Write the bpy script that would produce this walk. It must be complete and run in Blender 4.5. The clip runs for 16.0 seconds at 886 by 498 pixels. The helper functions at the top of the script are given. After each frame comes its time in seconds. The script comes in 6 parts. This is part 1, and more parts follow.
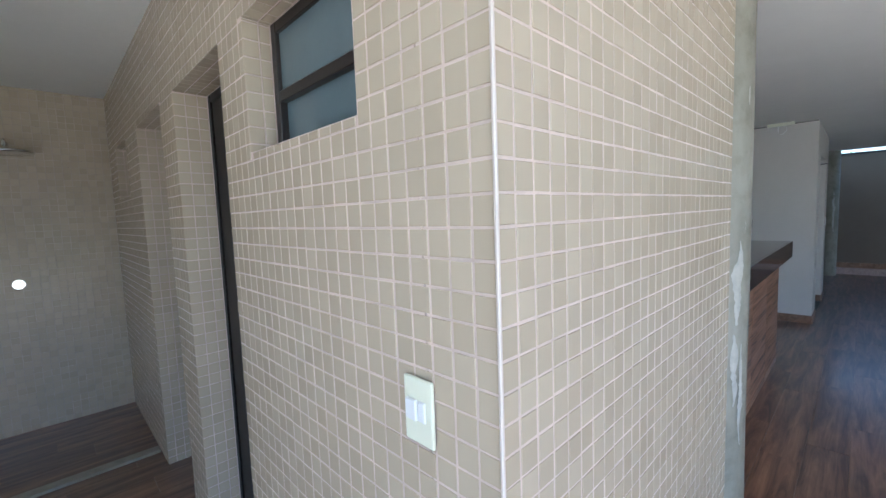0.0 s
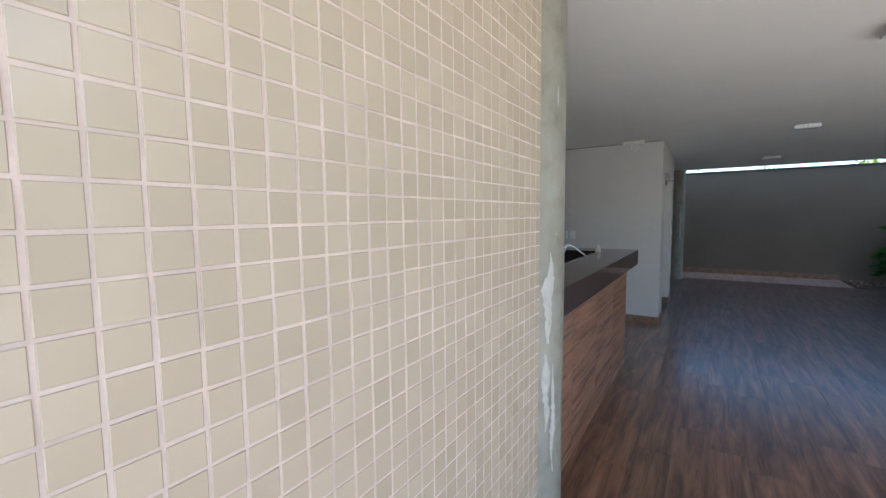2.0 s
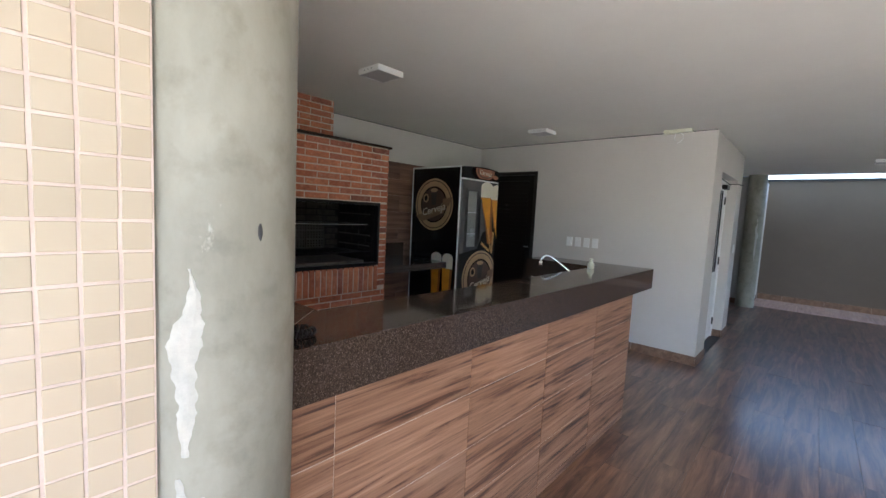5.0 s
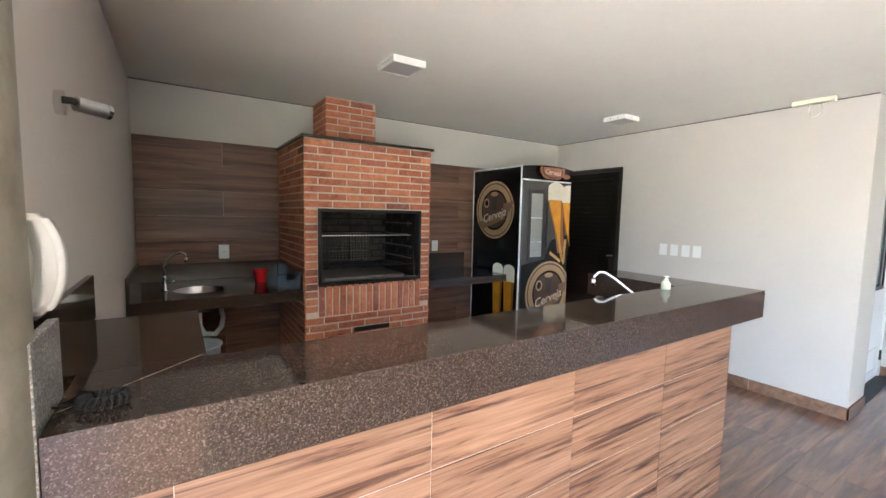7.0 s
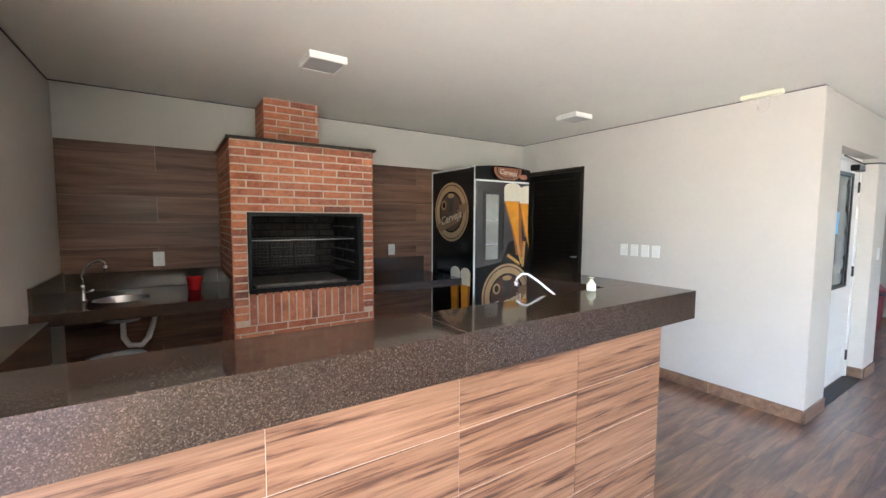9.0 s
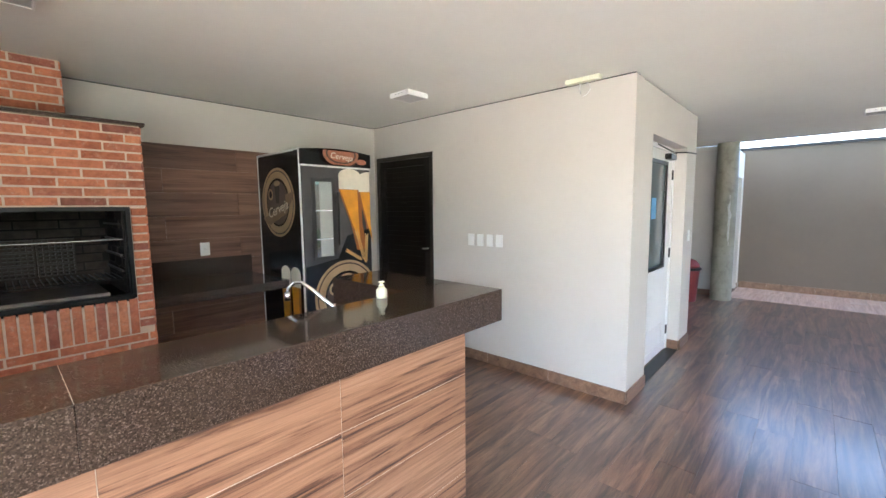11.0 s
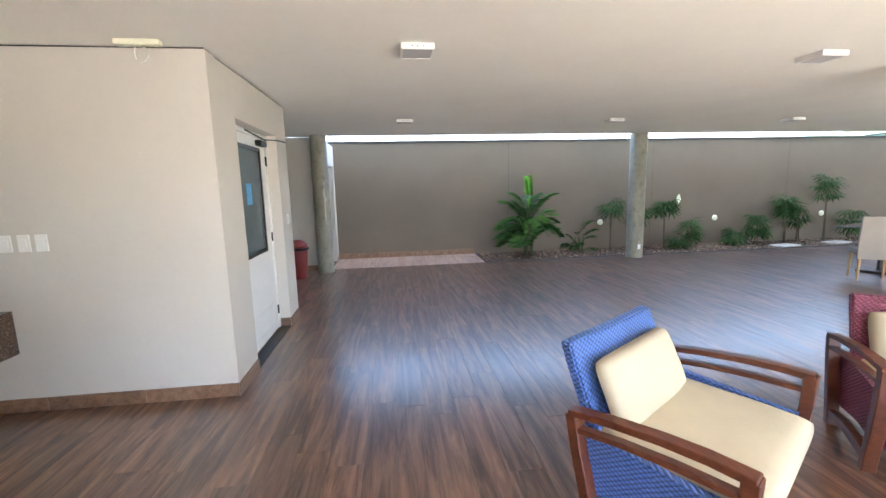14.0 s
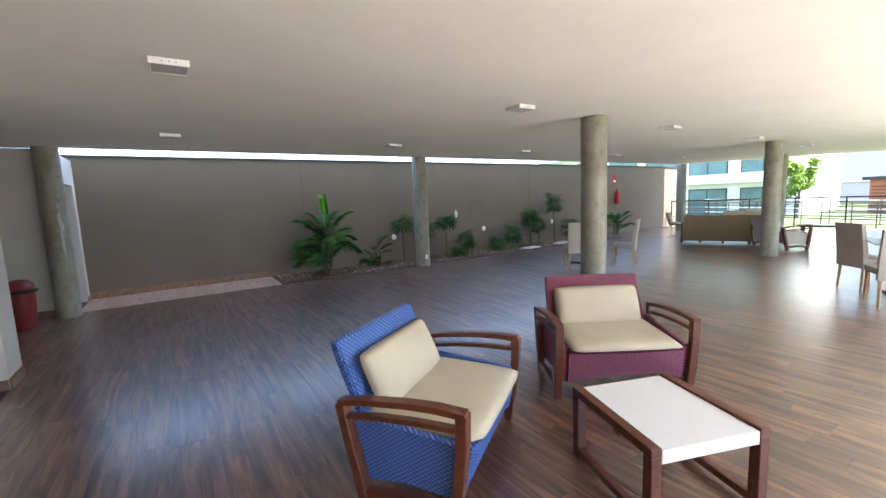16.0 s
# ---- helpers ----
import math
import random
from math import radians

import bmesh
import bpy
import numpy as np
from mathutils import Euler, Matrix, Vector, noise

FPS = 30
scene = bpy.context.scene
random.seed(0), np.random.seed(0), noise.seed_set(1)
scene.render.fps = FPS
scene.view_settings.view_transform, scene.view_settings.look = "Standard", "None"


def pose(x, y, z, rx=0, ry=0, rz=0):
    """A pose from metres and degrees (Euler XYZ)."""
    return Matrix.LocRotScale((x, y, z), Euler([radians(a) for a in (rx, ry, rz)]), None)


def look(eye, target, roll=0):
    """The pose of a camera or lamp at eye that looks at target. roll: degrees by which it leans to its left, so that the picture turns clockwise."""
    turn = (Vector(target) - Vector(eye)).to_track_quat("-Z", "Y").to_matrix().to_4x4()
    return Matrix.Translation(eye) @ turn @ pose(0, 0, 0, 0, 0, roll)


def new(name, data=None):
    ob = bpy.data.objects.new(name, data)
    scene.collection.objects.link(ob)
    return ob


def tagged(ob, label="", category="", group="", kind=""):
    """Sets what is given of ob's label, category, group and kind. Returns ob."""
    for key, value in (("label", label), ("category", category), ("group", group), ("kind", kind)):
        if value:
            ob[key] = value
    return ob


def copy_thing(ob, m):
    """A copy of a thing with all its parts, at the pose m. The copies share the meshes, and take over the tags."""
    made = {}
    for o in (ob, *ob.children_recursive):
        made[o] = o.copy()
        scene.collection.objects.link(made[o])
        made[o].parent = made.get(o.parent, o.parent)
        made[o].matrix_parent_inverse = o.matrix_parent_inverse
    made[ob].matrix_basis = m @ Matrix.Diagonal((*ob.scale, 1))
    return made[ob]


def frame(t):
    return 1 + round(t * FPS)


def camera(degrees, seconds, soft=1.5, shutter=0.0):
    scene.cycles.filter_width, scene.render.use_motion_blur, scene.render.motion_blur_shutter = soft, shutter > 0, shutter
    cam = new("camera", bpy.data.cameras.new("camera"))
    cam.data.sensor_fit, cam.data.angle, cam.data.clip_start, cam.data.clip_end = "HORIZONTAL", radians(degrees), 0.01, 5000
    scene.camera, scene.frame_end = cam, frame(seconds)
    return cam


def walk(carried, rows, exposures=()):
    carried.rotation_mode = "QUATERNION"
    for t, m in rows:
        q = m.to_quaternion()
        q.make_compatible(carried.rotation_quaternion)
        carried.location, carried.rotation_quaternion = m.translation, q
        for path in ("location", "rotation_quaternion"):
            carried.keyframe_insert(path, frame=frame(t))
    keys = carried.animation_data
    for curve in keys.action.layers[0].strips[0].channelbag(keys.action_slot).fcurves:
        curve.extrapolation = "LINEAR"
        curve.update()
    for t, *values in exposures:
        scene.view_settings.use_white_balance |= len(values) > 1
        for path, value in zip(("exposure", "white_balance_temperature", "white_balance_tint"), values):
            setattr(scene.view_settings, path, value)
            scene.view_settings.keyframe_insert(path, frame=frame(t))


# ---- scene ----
cam = camera(94.5, 16.0)
PATH = [
    (0, (0.31, 0.4, 1.552), (1.701, 1.827, 1.38), -2.1),
    (0.5, (0.405, 0.332, 1.552), (1.89, 1.662, 1.392), -1.0),
    (1, (0.507, 0.265, 1.545), (2.054, 1.524, 1.392), -0.7),
    (1.5, (0.63, 0.25, 1.538), (2.218, 1.455, 1.375), -0.7),
    (2, (0.813, 0.249, 1.541), (2.484, 1.335, 1.378), -0.6),
    (2.5, (0.962, 0.232, 1.546), (2.691, 1.226, 1.398), -0.5),
    (3, (1.178, 0.136, 1.541), (2.919, 1.11, 1.398), -0.6),
    (3.2, (1.25, 0.095, 1.537), (2.985, 1.081, 1.401), -0.4),
    (5.3, (2.17, -0.071, 1.517), (3.559, 1.353, 1.312), 3.1),
    (5.5, (2.233, -0.081, 1.517), (3.564, 1.395, 1.292), 3.1),
    (6, (2.422, -0.047, 1.525), (3.68, 1.488, 1.274), 2.6),
    (6.5, (2.573, -0.025, 1.549), (3.774, 1.557, 1.314), 3.0),
    (7, (2.74, -0.054, 1.552), (3.828, 1.616, 1.383), 1.2),
    (7.5, (2.886, -0.135, 1.553), (3.872, 1.6, 1.427), 0.6),
    (8, (2.99, -0.215, 1.54), (3.952, 1.534, 1.422), 0.6),
    (8.2, (3.018, -0.242, 1.536), (3.983, 1.506, 1.418), 0.6),
    (10.3, (3.613, -0.128, 1.54), (4.97, 1.327, 1.338), -1.3),
    (10.5, (3.698, -0.151, 1.541), (5.068, 1.293, 1.341), -1.7),
    (11, (3.897, -0.228, 1.553), (5.365, 1.115, 1.35), -0.6),
    (11.5, (4.016, -0.248, 1.542), (5.609, 0.943, 1.33), 0.3),
    (12, (4.133, -0.222, 1.546), (5.871, 0.732, 1.289), -0.4),
    (12.5, (4.163, -0.238, 1.543), (6.049, 0.365, 1.26), -1.0),
    (13, (4.142, -0.274, 1.54), (6.105, -0.033, 1.243), -0.9),
    (13.5, (4.086, -0.342, 1.545), (6.063, -0.36, 1.242), -0.8),
    (14, (4.0, -0.428, 1.541), (5.964, -0.66, 1.243), -1.4),
    (14.5, (3.908, -0.476, 1.542), (5.84, -0.915, 1.266), -2.2),
    (15, (3.811, -0.494, 1.544), (5.679, -1.162, 1.296), -2.4),
    (15.5, (3.728, -0.518, 1.538), (5.511, -1.392, 1.302), -2.3),
    (16, (3.668, -0.559, 1.533), (5.331, -1.646, 1.295), -2.3),
]
EXPOSURES = [(0, 2.02, 5150, 5), (1.2, 1.98, 5350, 6), (2.2, 2.02, 5550, 7), (3, 2.25, 5750, 8), (5.5, 3.15, 5800, 9), (6.3, 3.85, 5750, 9), (7, 4.2, 6000, 9), (8, 4.2, 6050, 10), (11, 4.15, 6150, 10), (12.5, 4.05, 6450, 12), (14, 3.87, 6500, 11), (16, 3.08, 6350, 10)]
walk(cam, [(t, look(eye, target, roll)) for t, eye, target, roll in PATH], EXPOSURES)
SKY, SUN, SUN_EL, SUN_AZ = 0.15, 5.0, 64, 238

# ---- world and sun ----
world = bpy.data.worlds.new("world")
scene.world = world
world.use_nodes = True
wn = world.node_tree
sky = wn.nodes.new("ShaderNodeTexSky")
sky.sky_type, sky.sun_disc = "NISHITA", False
sky.sun_elevation, sky.sun_rotation = radians(SUN_EL), radians(SUN_AZ)
sky.air_density, sky.dust_density, sky.ozone_density = 1.0, 1.5, 1.0
wn.links.new(sky.outputs[0], wn.nodes["Background"].inputs[0])
wn.nodes["Background"].inputs[1].default_value = SKY
sun_data = bpy.data.lights.new("sun", "SUN")
sun_data.energy, sun_data.angle, sun_data.color = SUN, radians(0.5), (1.0, 0.95, 0.87)
sun = new("sun", sun_data)
se, sr = radians(SUN_EL), radians(SUN_AZ)
sun.matrix_world = look((0, 0, 0), (-math.sin(sr) * math.cos(se), -math.cos(sr) * math.cos(se), -math.sin(se)))

# ---- materials ----


def nodes_of(name, rough=0.5, metal=0.0, spec=0.5):
    m = bpy.data.materials.new(name)
    m.use_nodes = True
    n = m.node_tree.nodes
    b = n["Principled BSDF"]
    b.inputs["Roughness"].default_value = rough
    b.inputs["Metallic"].default_value = metal
    b.inputs["Specular IOR Level"].default_value = spec
    return m, n, m.node_tree.links, b


def ramp(n, l, source, stops):
    r = n.new("ShaderNodeValToRGB")
    while len(r.color_ramp.elements) < len(stops):
        r.color_ramp.elements.new(0.5)
    for e, (p, c) in zip(r.color_ramp.elements, stops):
        e.position, e.color = p, (*c, 1)
    l.new(source, r.inputs[0])
    return r.outputs[0]


def noise_of(n, l, vector, scale, detail=4.0, rough=0.55):
    t = n.new("ShaderNodeTexNoise")
    t.inputs["Scale"].default_value, t.inputs["Detail"].default_value, t.inputs["Roughness"].default_value = scale, detail, rough
    if vector is not None:
        l.new(vector, t.inputs["Vector"])
    return t.outputs["Fac"]


def mixed(n, l, mode, fac, a, b):
    x = n.new("ShaderNodeMix")
    x.data_type, x.blend_type = "RGBA", mode
    for socket, value in ((x.inputs[0], fac), (x.inputs[6], a), (x.inputs[7], b)):
        if isinstance(value, (int, float)):
            socket.default_value = value
        elif isinstance(value, tuple):
            socket.default_value = (*value, 1)
        else:
            l.new(value, socket)
    return x.outputs[2]


def bumped(n, l, b, height, strength, distance=0.002):
    k = n.new("ShaderNodeBump")
    k.inputs["Strength"].default_value, k.inputs["Distance"].default_value = strength, distance
    l.new(height, k.inputs["Height"])
    l.new(k.outputs[0], b.inputs["Normal"])


def place_of(n):
    return n.new("ShaderNodeNewGeometry").outputs["Position"]


def piece_random(n, l):
    """A number that differs between objects and between the joined islands of one mesh."""
    a = n.new("ShaderNodeObjectInfo").outputs["Random"]
    g = n.new("ShaderNodeNewGeometry").outputs["Random Per Island"]
    s = n.new("ShaderNodeMath")
    s.operation = "ADD"
    l.new(a, s.inputs[0])
    l.new(g, s.inputs[1])
    f = n.new("ShaderNodeMath")
    f.operation = "FRACT"
    l.new(s.outputs[0], f.inputs[0])
    return f.outputs[0]


def plain(name, color, rough=0.5, metal=0.0, vary=0.06, scale=6.0, bump=0.0, bump_scale=60.0, spec=0.5):
    """Paint, plaster, metal or plastic: a colour with cloudy variation at two scales and a fine relief."""
    m, n, l, b = nodes_of(name, rough, metal, spec)
    p = place_of(n)
    big = noise_of(n, l, p, scale)
    fine = noise_of(n, l, p, scale * 14, 3)
    dark, light = tuple(c * (1 - vary) for c in color), tuple(min(1, c * (1 + vary)) for c in color)
    c = ramp(n, l, big, [(0.3, dark), (0.7, light)])
    c = mixed(n, l, "MULTIPLY", 0.5, c, ramp(n, l, fine, [(0.3, (1 - vary,) * 3), (0.7, (1, 1, 1))]))
    l.new(c, b.inputs["Base Color"])
    if bump:
        bumped(n, l, b, noise_of(n, l, p, bump_scale, 5), bump)
    return m


def wood(name, stops, along, rough=0.4, across=22.0, length=1.1, shift=0.35, bump=0.15, spec=0.5, gloss_vary=0.2):
    """Streaked wood or wood-look tile whose grain runs along an axis; each piece has its own stretch of grain and tone."""
    m, n, l, b = nodes_of(name, rough, 0.0, spec)
    r = piece_random(n, l)
    off = n.new("ShaderNodeVectorMath")
    off.operation = "SCALE"
    off.inputs[0].default_value = (17.0, 31.0, 23.0)
    l.new(r, off.inputs["Scale"])
    add = n.new("ShaderNodeVectorMath")
    add.operation = "ADD"
    l.new(place_of(n), add.inputs[0])
    l.new(off.outputs[0], add.inputs[1])
    mp = n.new("ShaderNodeMapping")
    mp.inputs["Scale"].default_value = tuple(length if k == along else across for k in "xyz")
    l.new(add.outputs[0], mp.inputs["Vector"])
    t = n.new("ShaderNodeTexNoise")
    t.inputs["Scale"].default_value, t.inputs["Detail"].default_value, t.inputs["Roughness"].default_value = 1.0, 9.0, 0.66
    t.inputs["Distortion"].default_value = 0.6
    l.new(mp.outputs[0], t.inputs["Vector"])
    c = ramp(n, l, t.outputs["Fac"], stops)
    mp2 = n.new("ShaderNodeMapping")
    mp2.inputs["Scale"].default_value = tuple(length * 2.4 if k == along else across * 8 for k in "xyz")
    l.new(add.outputs[0], mp2.inputs["Vector"])
    fine = noise_of(n, l, mp2.outputs[0], 1.0, 4)
    c = mixed(n, l, "MULTIPLY", 0.6, c, ramp(n, l, fine, [(0.25, (0.55, 0.5, 0.48)), (0.6, (1, 1, 1))]))
    tone = ramp(n, l, r, [(0.0, (1 - shift,) * 3), (0.5, (1, 1 - shift * 0.1, 1 - shift * 0.2)), (1.0, (1 - shift * 0.4,) * 3)])
    c = mixed(n, l, "MULTIPLY", 1.0, c, tone)
    l.new(c, b.inputs["Base Color"])
    rr = n.new("ShaderNodeMapRange")
    rr.inputs["To Min"].default_value, rr.inputs["To Max"].default_value = rough * (1 - gloss_vary), rough * (1 + gloss_vary)
    l.new(r, rr.inputs["Value"])
    l.new(rr.outputs[0], b.inputs["Roughness"])
    if bump:
        bumped(n, l, b, fine, bump, 0.001)
    return m


def tile_glaze(name, a, b_color, rough=0.22):
    m, n, l, b = nodes_of(name, rough)
    r = piece_random(n, l)
    c = ramp(n, l, r, [(0.0, a), (1.0, b_color)])
    p = place_of(n)
    c = mixed(n, l, "MULTIPLY", 0.35, c, ramp(n, l, noise_of(n, l, p, 2.0), [(0.3, (0.85, 0.86, 0.84)), (0.7, (1, 1, 1))]))
    l.new(c, b.inputs["Base Color"])
    bumped(n, l, b, noise_of(n, l, p, 35, 2), 0.12, 0.002)
    return m


def granite(name, base, flake, rough=0.12, scale=140.0, amount=0.62):
    m, n, l, b = nodes_of(name, rough, 0.0, 0.32)
    p = place_of(n)
    v = n.new("ShaderNodeTexVoronoi")
    v.inputs["Scale"].default_value = scale
    l.new(p, v.inputs["Vector"])
    c = ramp(n, l, v.outputs["Color"], [(0.0, tuple(x * 0.4 for x in base)), (amount, base), (min(0.99, amount + 0.2), flake)])
    c = mixed(n, l, "MULTIPLY", 0.7, c, ramp(n, l, noise_of(n, l, p, scale * 0.6, 3), [(0.35, (0.4, 0.4, 0.4)), (0.65, (1, 1, 1))]))
    l.new(c, b.inputs["Base Color"])
    return m


def concrete(name, a, b_color, patch):
    m, n, l, b = nodes_of(name, 0.55, 0.0, 0.4)
    p = place_of(n)
    mp = n.new("ShaderNodeMapping")
    mp.inputs["Scale"].default_value = (1, 1, 0.45)
    l.new(p, mp.inputs["Vector"])
    c = ramp(n, l, noise_of(n, l, mp.outputs[0], 5.0, 7, 0.65), [(0.3, a), (0.68, b_color)])
    spots = ramp(n, l, noise_of(n, l, mp.outputs[0], 4.5, 9, 0.72), [(0.66, (0, 0, 0)), (0.70, (1, 1, 1))])
    c = mixed(n, l, "MIX", spots, c, patch)
    dark = ramp(n, l, noise_of(n, l, p, 11.0, 5, 0.6), [(0.3, (0.7, 0.69, 0.66)), (0.5, (1, 1, 1))])
    c = mixed(n, l, "MULTIPLY", 0.8, c, dark)
    l.new(c, b.inputs["Base Color"])
    bumped(n, l, b, noise_of(n, l, p, 24.0, 8, 0.7), 0.35, 0.004)
    return m


def brick_mat(name):
    m, n, l, b = nodes_of(name, 0.75, 0.0, 0.3)
    p = place_of(n)
    c = ramp(n, l, piece_random(n, l), [(0.0, (0.44, 0.145, 0.075)), (0.35, (0.56, 0.20, 0.105)), (0.7, (0.63, 0.25, 0.13)), (0.93, (0.42, 0.15, 0.095)), (1.0, (0.24, 0.095, 0.065))])
    c = mixed(n, l, "MULTIPLY", 0.7, c, ramp(n, l, noise_of(n, l, p, 45.0, 5, 0.65), [(0.3, (0.6, 0.56, 0.54)), (0.6, (1, 1, 1))]))
    smear = ramp(n, l, noise_of(n, l, p, 28.0, 7, 0.75), [(0.56, (0, 0, 0)), (0.72, (0.75, 0.75, 0.75))])
    c = mixed(n, l, "MIX", smear, c, (0.60, 0.43, 0.32))
    burnt = ramp(n, l, noise_of(n, l, p, 9.0, 5, 0.6), [(0.34, (0.62, 0.58, 0.58)), (0.5, (1, 1, 1))])
    c = mixed(n, l, "MULTIPLY", 0.7, c, burnt)
    l.new(c, b.inputs["Base Color"])
    bumped(n, l, b, noise_of(n, l, p, 90.0, 5), 0.5, 0.003)
    return m


def glass_mat(name, tint=(0.9, 0.95, 0.95), rough=0.0):
    m, n, l, b = nodes_of(name, rough)
    b.inputs["Base Color"].default_value = (*tint, 1)
    b.inputs["Transmission Weight"].default_value = 1.0
    b.inputs["IOR"].default_value = 1.3
    return m


def weave_mat(name, color):
    m, n, l, b = nodes_of(name, 0.42, 0.0, 0.5)
    sep = n.new("ShaderNodeSeparateXYZ")
    l.new(n.new("ShaderNodeTexCoord").outputs["Object"], sep.inputs[0])
    both_ways = n.new("ShaderNodeMath")
    both_ways.operation = "ADD"
    l.new(sep.outputs[0], both_ways.inputs[0])
    l.new(sep.outputs[1], both_ways.inputs[1])
    com = n.new("ShaderNodeCombineXYZ")
    l.new(both_ways.outputs[0], com.inputs[0])
    l.new(sep.outputs[2], com.inputs[2])
    p = com.outputs[0]
    waves = []
    for axis, scale in (("X", 9.5), ("Z", 14.0)):
        w = n.new("ShaderNodeTexWave")
        w.wave_type, w.bands_direction = "BANDS", axis
        w.inputs["Scale"].default_value = scale
        w.inputs["Distortion"].default_value = 0.6
        l.new(p, w.inputs["Vector"])
        waves.append(w.outputs["Fac"])
    less = n.new("ShaderNodeMath")
    less.operation = "SUBTRACT"
    l.new(waves[0], less.inputs[0])
    l.new(waves[1], less.inputs[1])
    both = n.new("ShaderNodeMath")
    both.operation = "ABSOLUTE"
    l.new(less.outputs[0], both.inputs[0])
    c = ramp(n, l, both.outputs[0], [(0.0, tuple(x * 0.35 for x in color)), (0.35, color), (1.0, tuple(min(1, x * 1.35 + 0.02) for x in color))])
    l.new(c, b.inputs["Base Color"])
    bumped(n, l, b, both.outputs[0], 0.9, 0.006)
    return m


M_TILE = tile_glaze("beige_mosaic", (0.485, 0.40, 0.285), (0.54, 0.45, 0.325))
# darker grout copy that puts the shower end's shade into the colour
M_GROUTSHADE = plain("shaded_beige_grout", (0.50, 0.42, 0.32), 0.8, vary=0.15, scale=9, bump=0.3)
M_GROUT = plain("pinkish_white_grout", (0.63, 0.51, 0.43), 0.75, vary=0.16, scale=9, bump=0.3)
M_TRIM = plain("pale_tile_trim", (0.66, 0.57, 0.49), 0.4, vary=0.05)
M_FLOOR = wood("walnut_floor_tile", [(0.28, (0.022, 0.011, 0.007)), (0.42, (0.10, 0.048, 0.028)), (0.57, (0.23, 0.118, 0.068)), (0.78, (0.38, 0.215, 0.13))], "x", 0.24, 15.0, 1.5, 0.30, 0.1, 1.0, 0.10)
M_FLOOR.node_tree.nodes["Principled BSDF"].inputs["Coat Weight"].default_value = 0.85
M_FLOOR.node_tree.nodes["Principled BSDF"].inputs["Coat Roughness"].default_value = 0.38
M_FLOORJOINT = plain("brown_floor_joint", (0.11, 0.075, 0.058), 0.8)
M_PANEL = wood("walnut_wall_tile", [(0.34, (0.04, 0.022, 0.016)), (0.41, (0.14, 0.066, 0.04)), (0.47, (0.28, 0.145, 0.082)), (0.6, (0.39, 0.215, 0.128)), (0.78, (0.52, 0.32, 0.21))], "x", 0.42, 34.0, 1.3, 0.14, 0.2, 0.35)
M_STRIP = wood("pale_weathered_floor_tile", [(0.25, (0.16, 0.10, 0.075)), (0.5, (0.40, 0.28, 0.22)), (0.75, (0.55, 0.42, 0.34))], "x", 0.4, 15.0, 1.5, 0.2)
M_CLAD = wood("dark_wood_cladding_tile", [(0.3, (0.085, 0.046, 0.032)), (0.5, (0.24, 0.136, 0.093)), (0.72, (0.35, 0.21, 0.148))], "x", 0.45, 20.0, 1.1, 0.34, 0.1, 0.35)
M_SKIRT = wood("wood_skirting_tile", [(0.25, (0.12, 0.07, 0.045)), (0.5, (0.27, 0.16, 0.10)), (0.75, (0.36, 0.23, 0.15))], "x", 0.45, 16.0, 1.6, 0.3)
M_GREY = plain("light_grey_paint", (0.59, 0.555, 0.505), 0.85, vary=0.03, scale=1.5, bump=0.12)
M_WALLTAUPE = plain("taupe_outdoor_paint", (0.178, 0.140, 0.108), 0.9, vary=0.06, scale=1.0, bump=0.2)
M_JOINT = plain("weathered_render_joint", (0.135, 0.105, 0.08), 0.9, vary=0.2, scale=6)
M_CEIL = plain("off_white_ceiling_paint", (0.86, 0.855, 0.79), 0.9, vary=0.025, scale=1.2, bump=0.06)
M_WHITE = plain("white_plaster", (0.80, 0.79, 0.77), 0.8, vary=0.03, scale=2)
M_DOORWHITE = plain("white_door_lacquer", (0.80, 0.79, 0.77), 0.45, vary=0.02)
M_CONC = concrete("bare_concrete", (0.20, 0.188, 0.145), (0.325, 0.308, 0.245), (0.42, 0.40, 0.33))
M_GRANITE = granite("dark_brown_granite", (0.066, 0.044, 0.032), (0.145, 0.106, 0.083), 0.07, 320.0, 0.68)
M_GRANITE_LIGHT = granite("grey_granite_edge", (0.36, 0.36, 0.34), (0.62, 0.62, 0.6), 0.4, 260.0)
M_BRICK = brick_mat("orange_red_brick")
M_MORTAR = plain("cream_mortar", (0.62, 0.50, 0.39), 0.9, vary=0.1, scale=20, bump=0.4)
M_BLACK = plain("black_metal", (0.010, 0.0095, 0.009), 0.4, vary=0.2, spec=0.3)
M_BRONZE = plain("dark_bronze_aluminium", (0.035, 0.028, 0.024), 0.4, 0.3)
M_SOOT = plain("sooty_brick", (0.018, 0.015, 0.013), 0.8, vary=0.4, scale=12, bump=0.5, spec=0.2)
M_CHROME = plain("chrome", (0.75, 0.75, 0.75), 0.12, 1.0, vary=0.02)
M_STEEL = plain("brushed_steel", (0.55, 0.55, 0.55), 0.3, 1.0, vary=0.05)
M_STEELDULL = plain("dull_smoked_steel", (0.16, 0.14, 0.12), 0.45, 0.6, vary=0.3, scale=14)
M_PLASTIC = plain("white_plastic", (0.82, 0.82, 0.79), 0.35, vary=0.02)
M_CREAMPLASTIC = plain("aged_cream_plastic", (0.80, 0.80, 0.62), 0.35, vary=0.02)
M_DARKDOOR = plain("black_brown_louvred_door", (0.008, 0.006, 0.0045), 0.4, vary=0.2, spec=0.3)
M_CUSHION = plain("cream_cushion_fabric", (0.49, 0.43, 0.31), 0.9, vary=0.05, scale=5, bump=0.35, bump_scale=300)
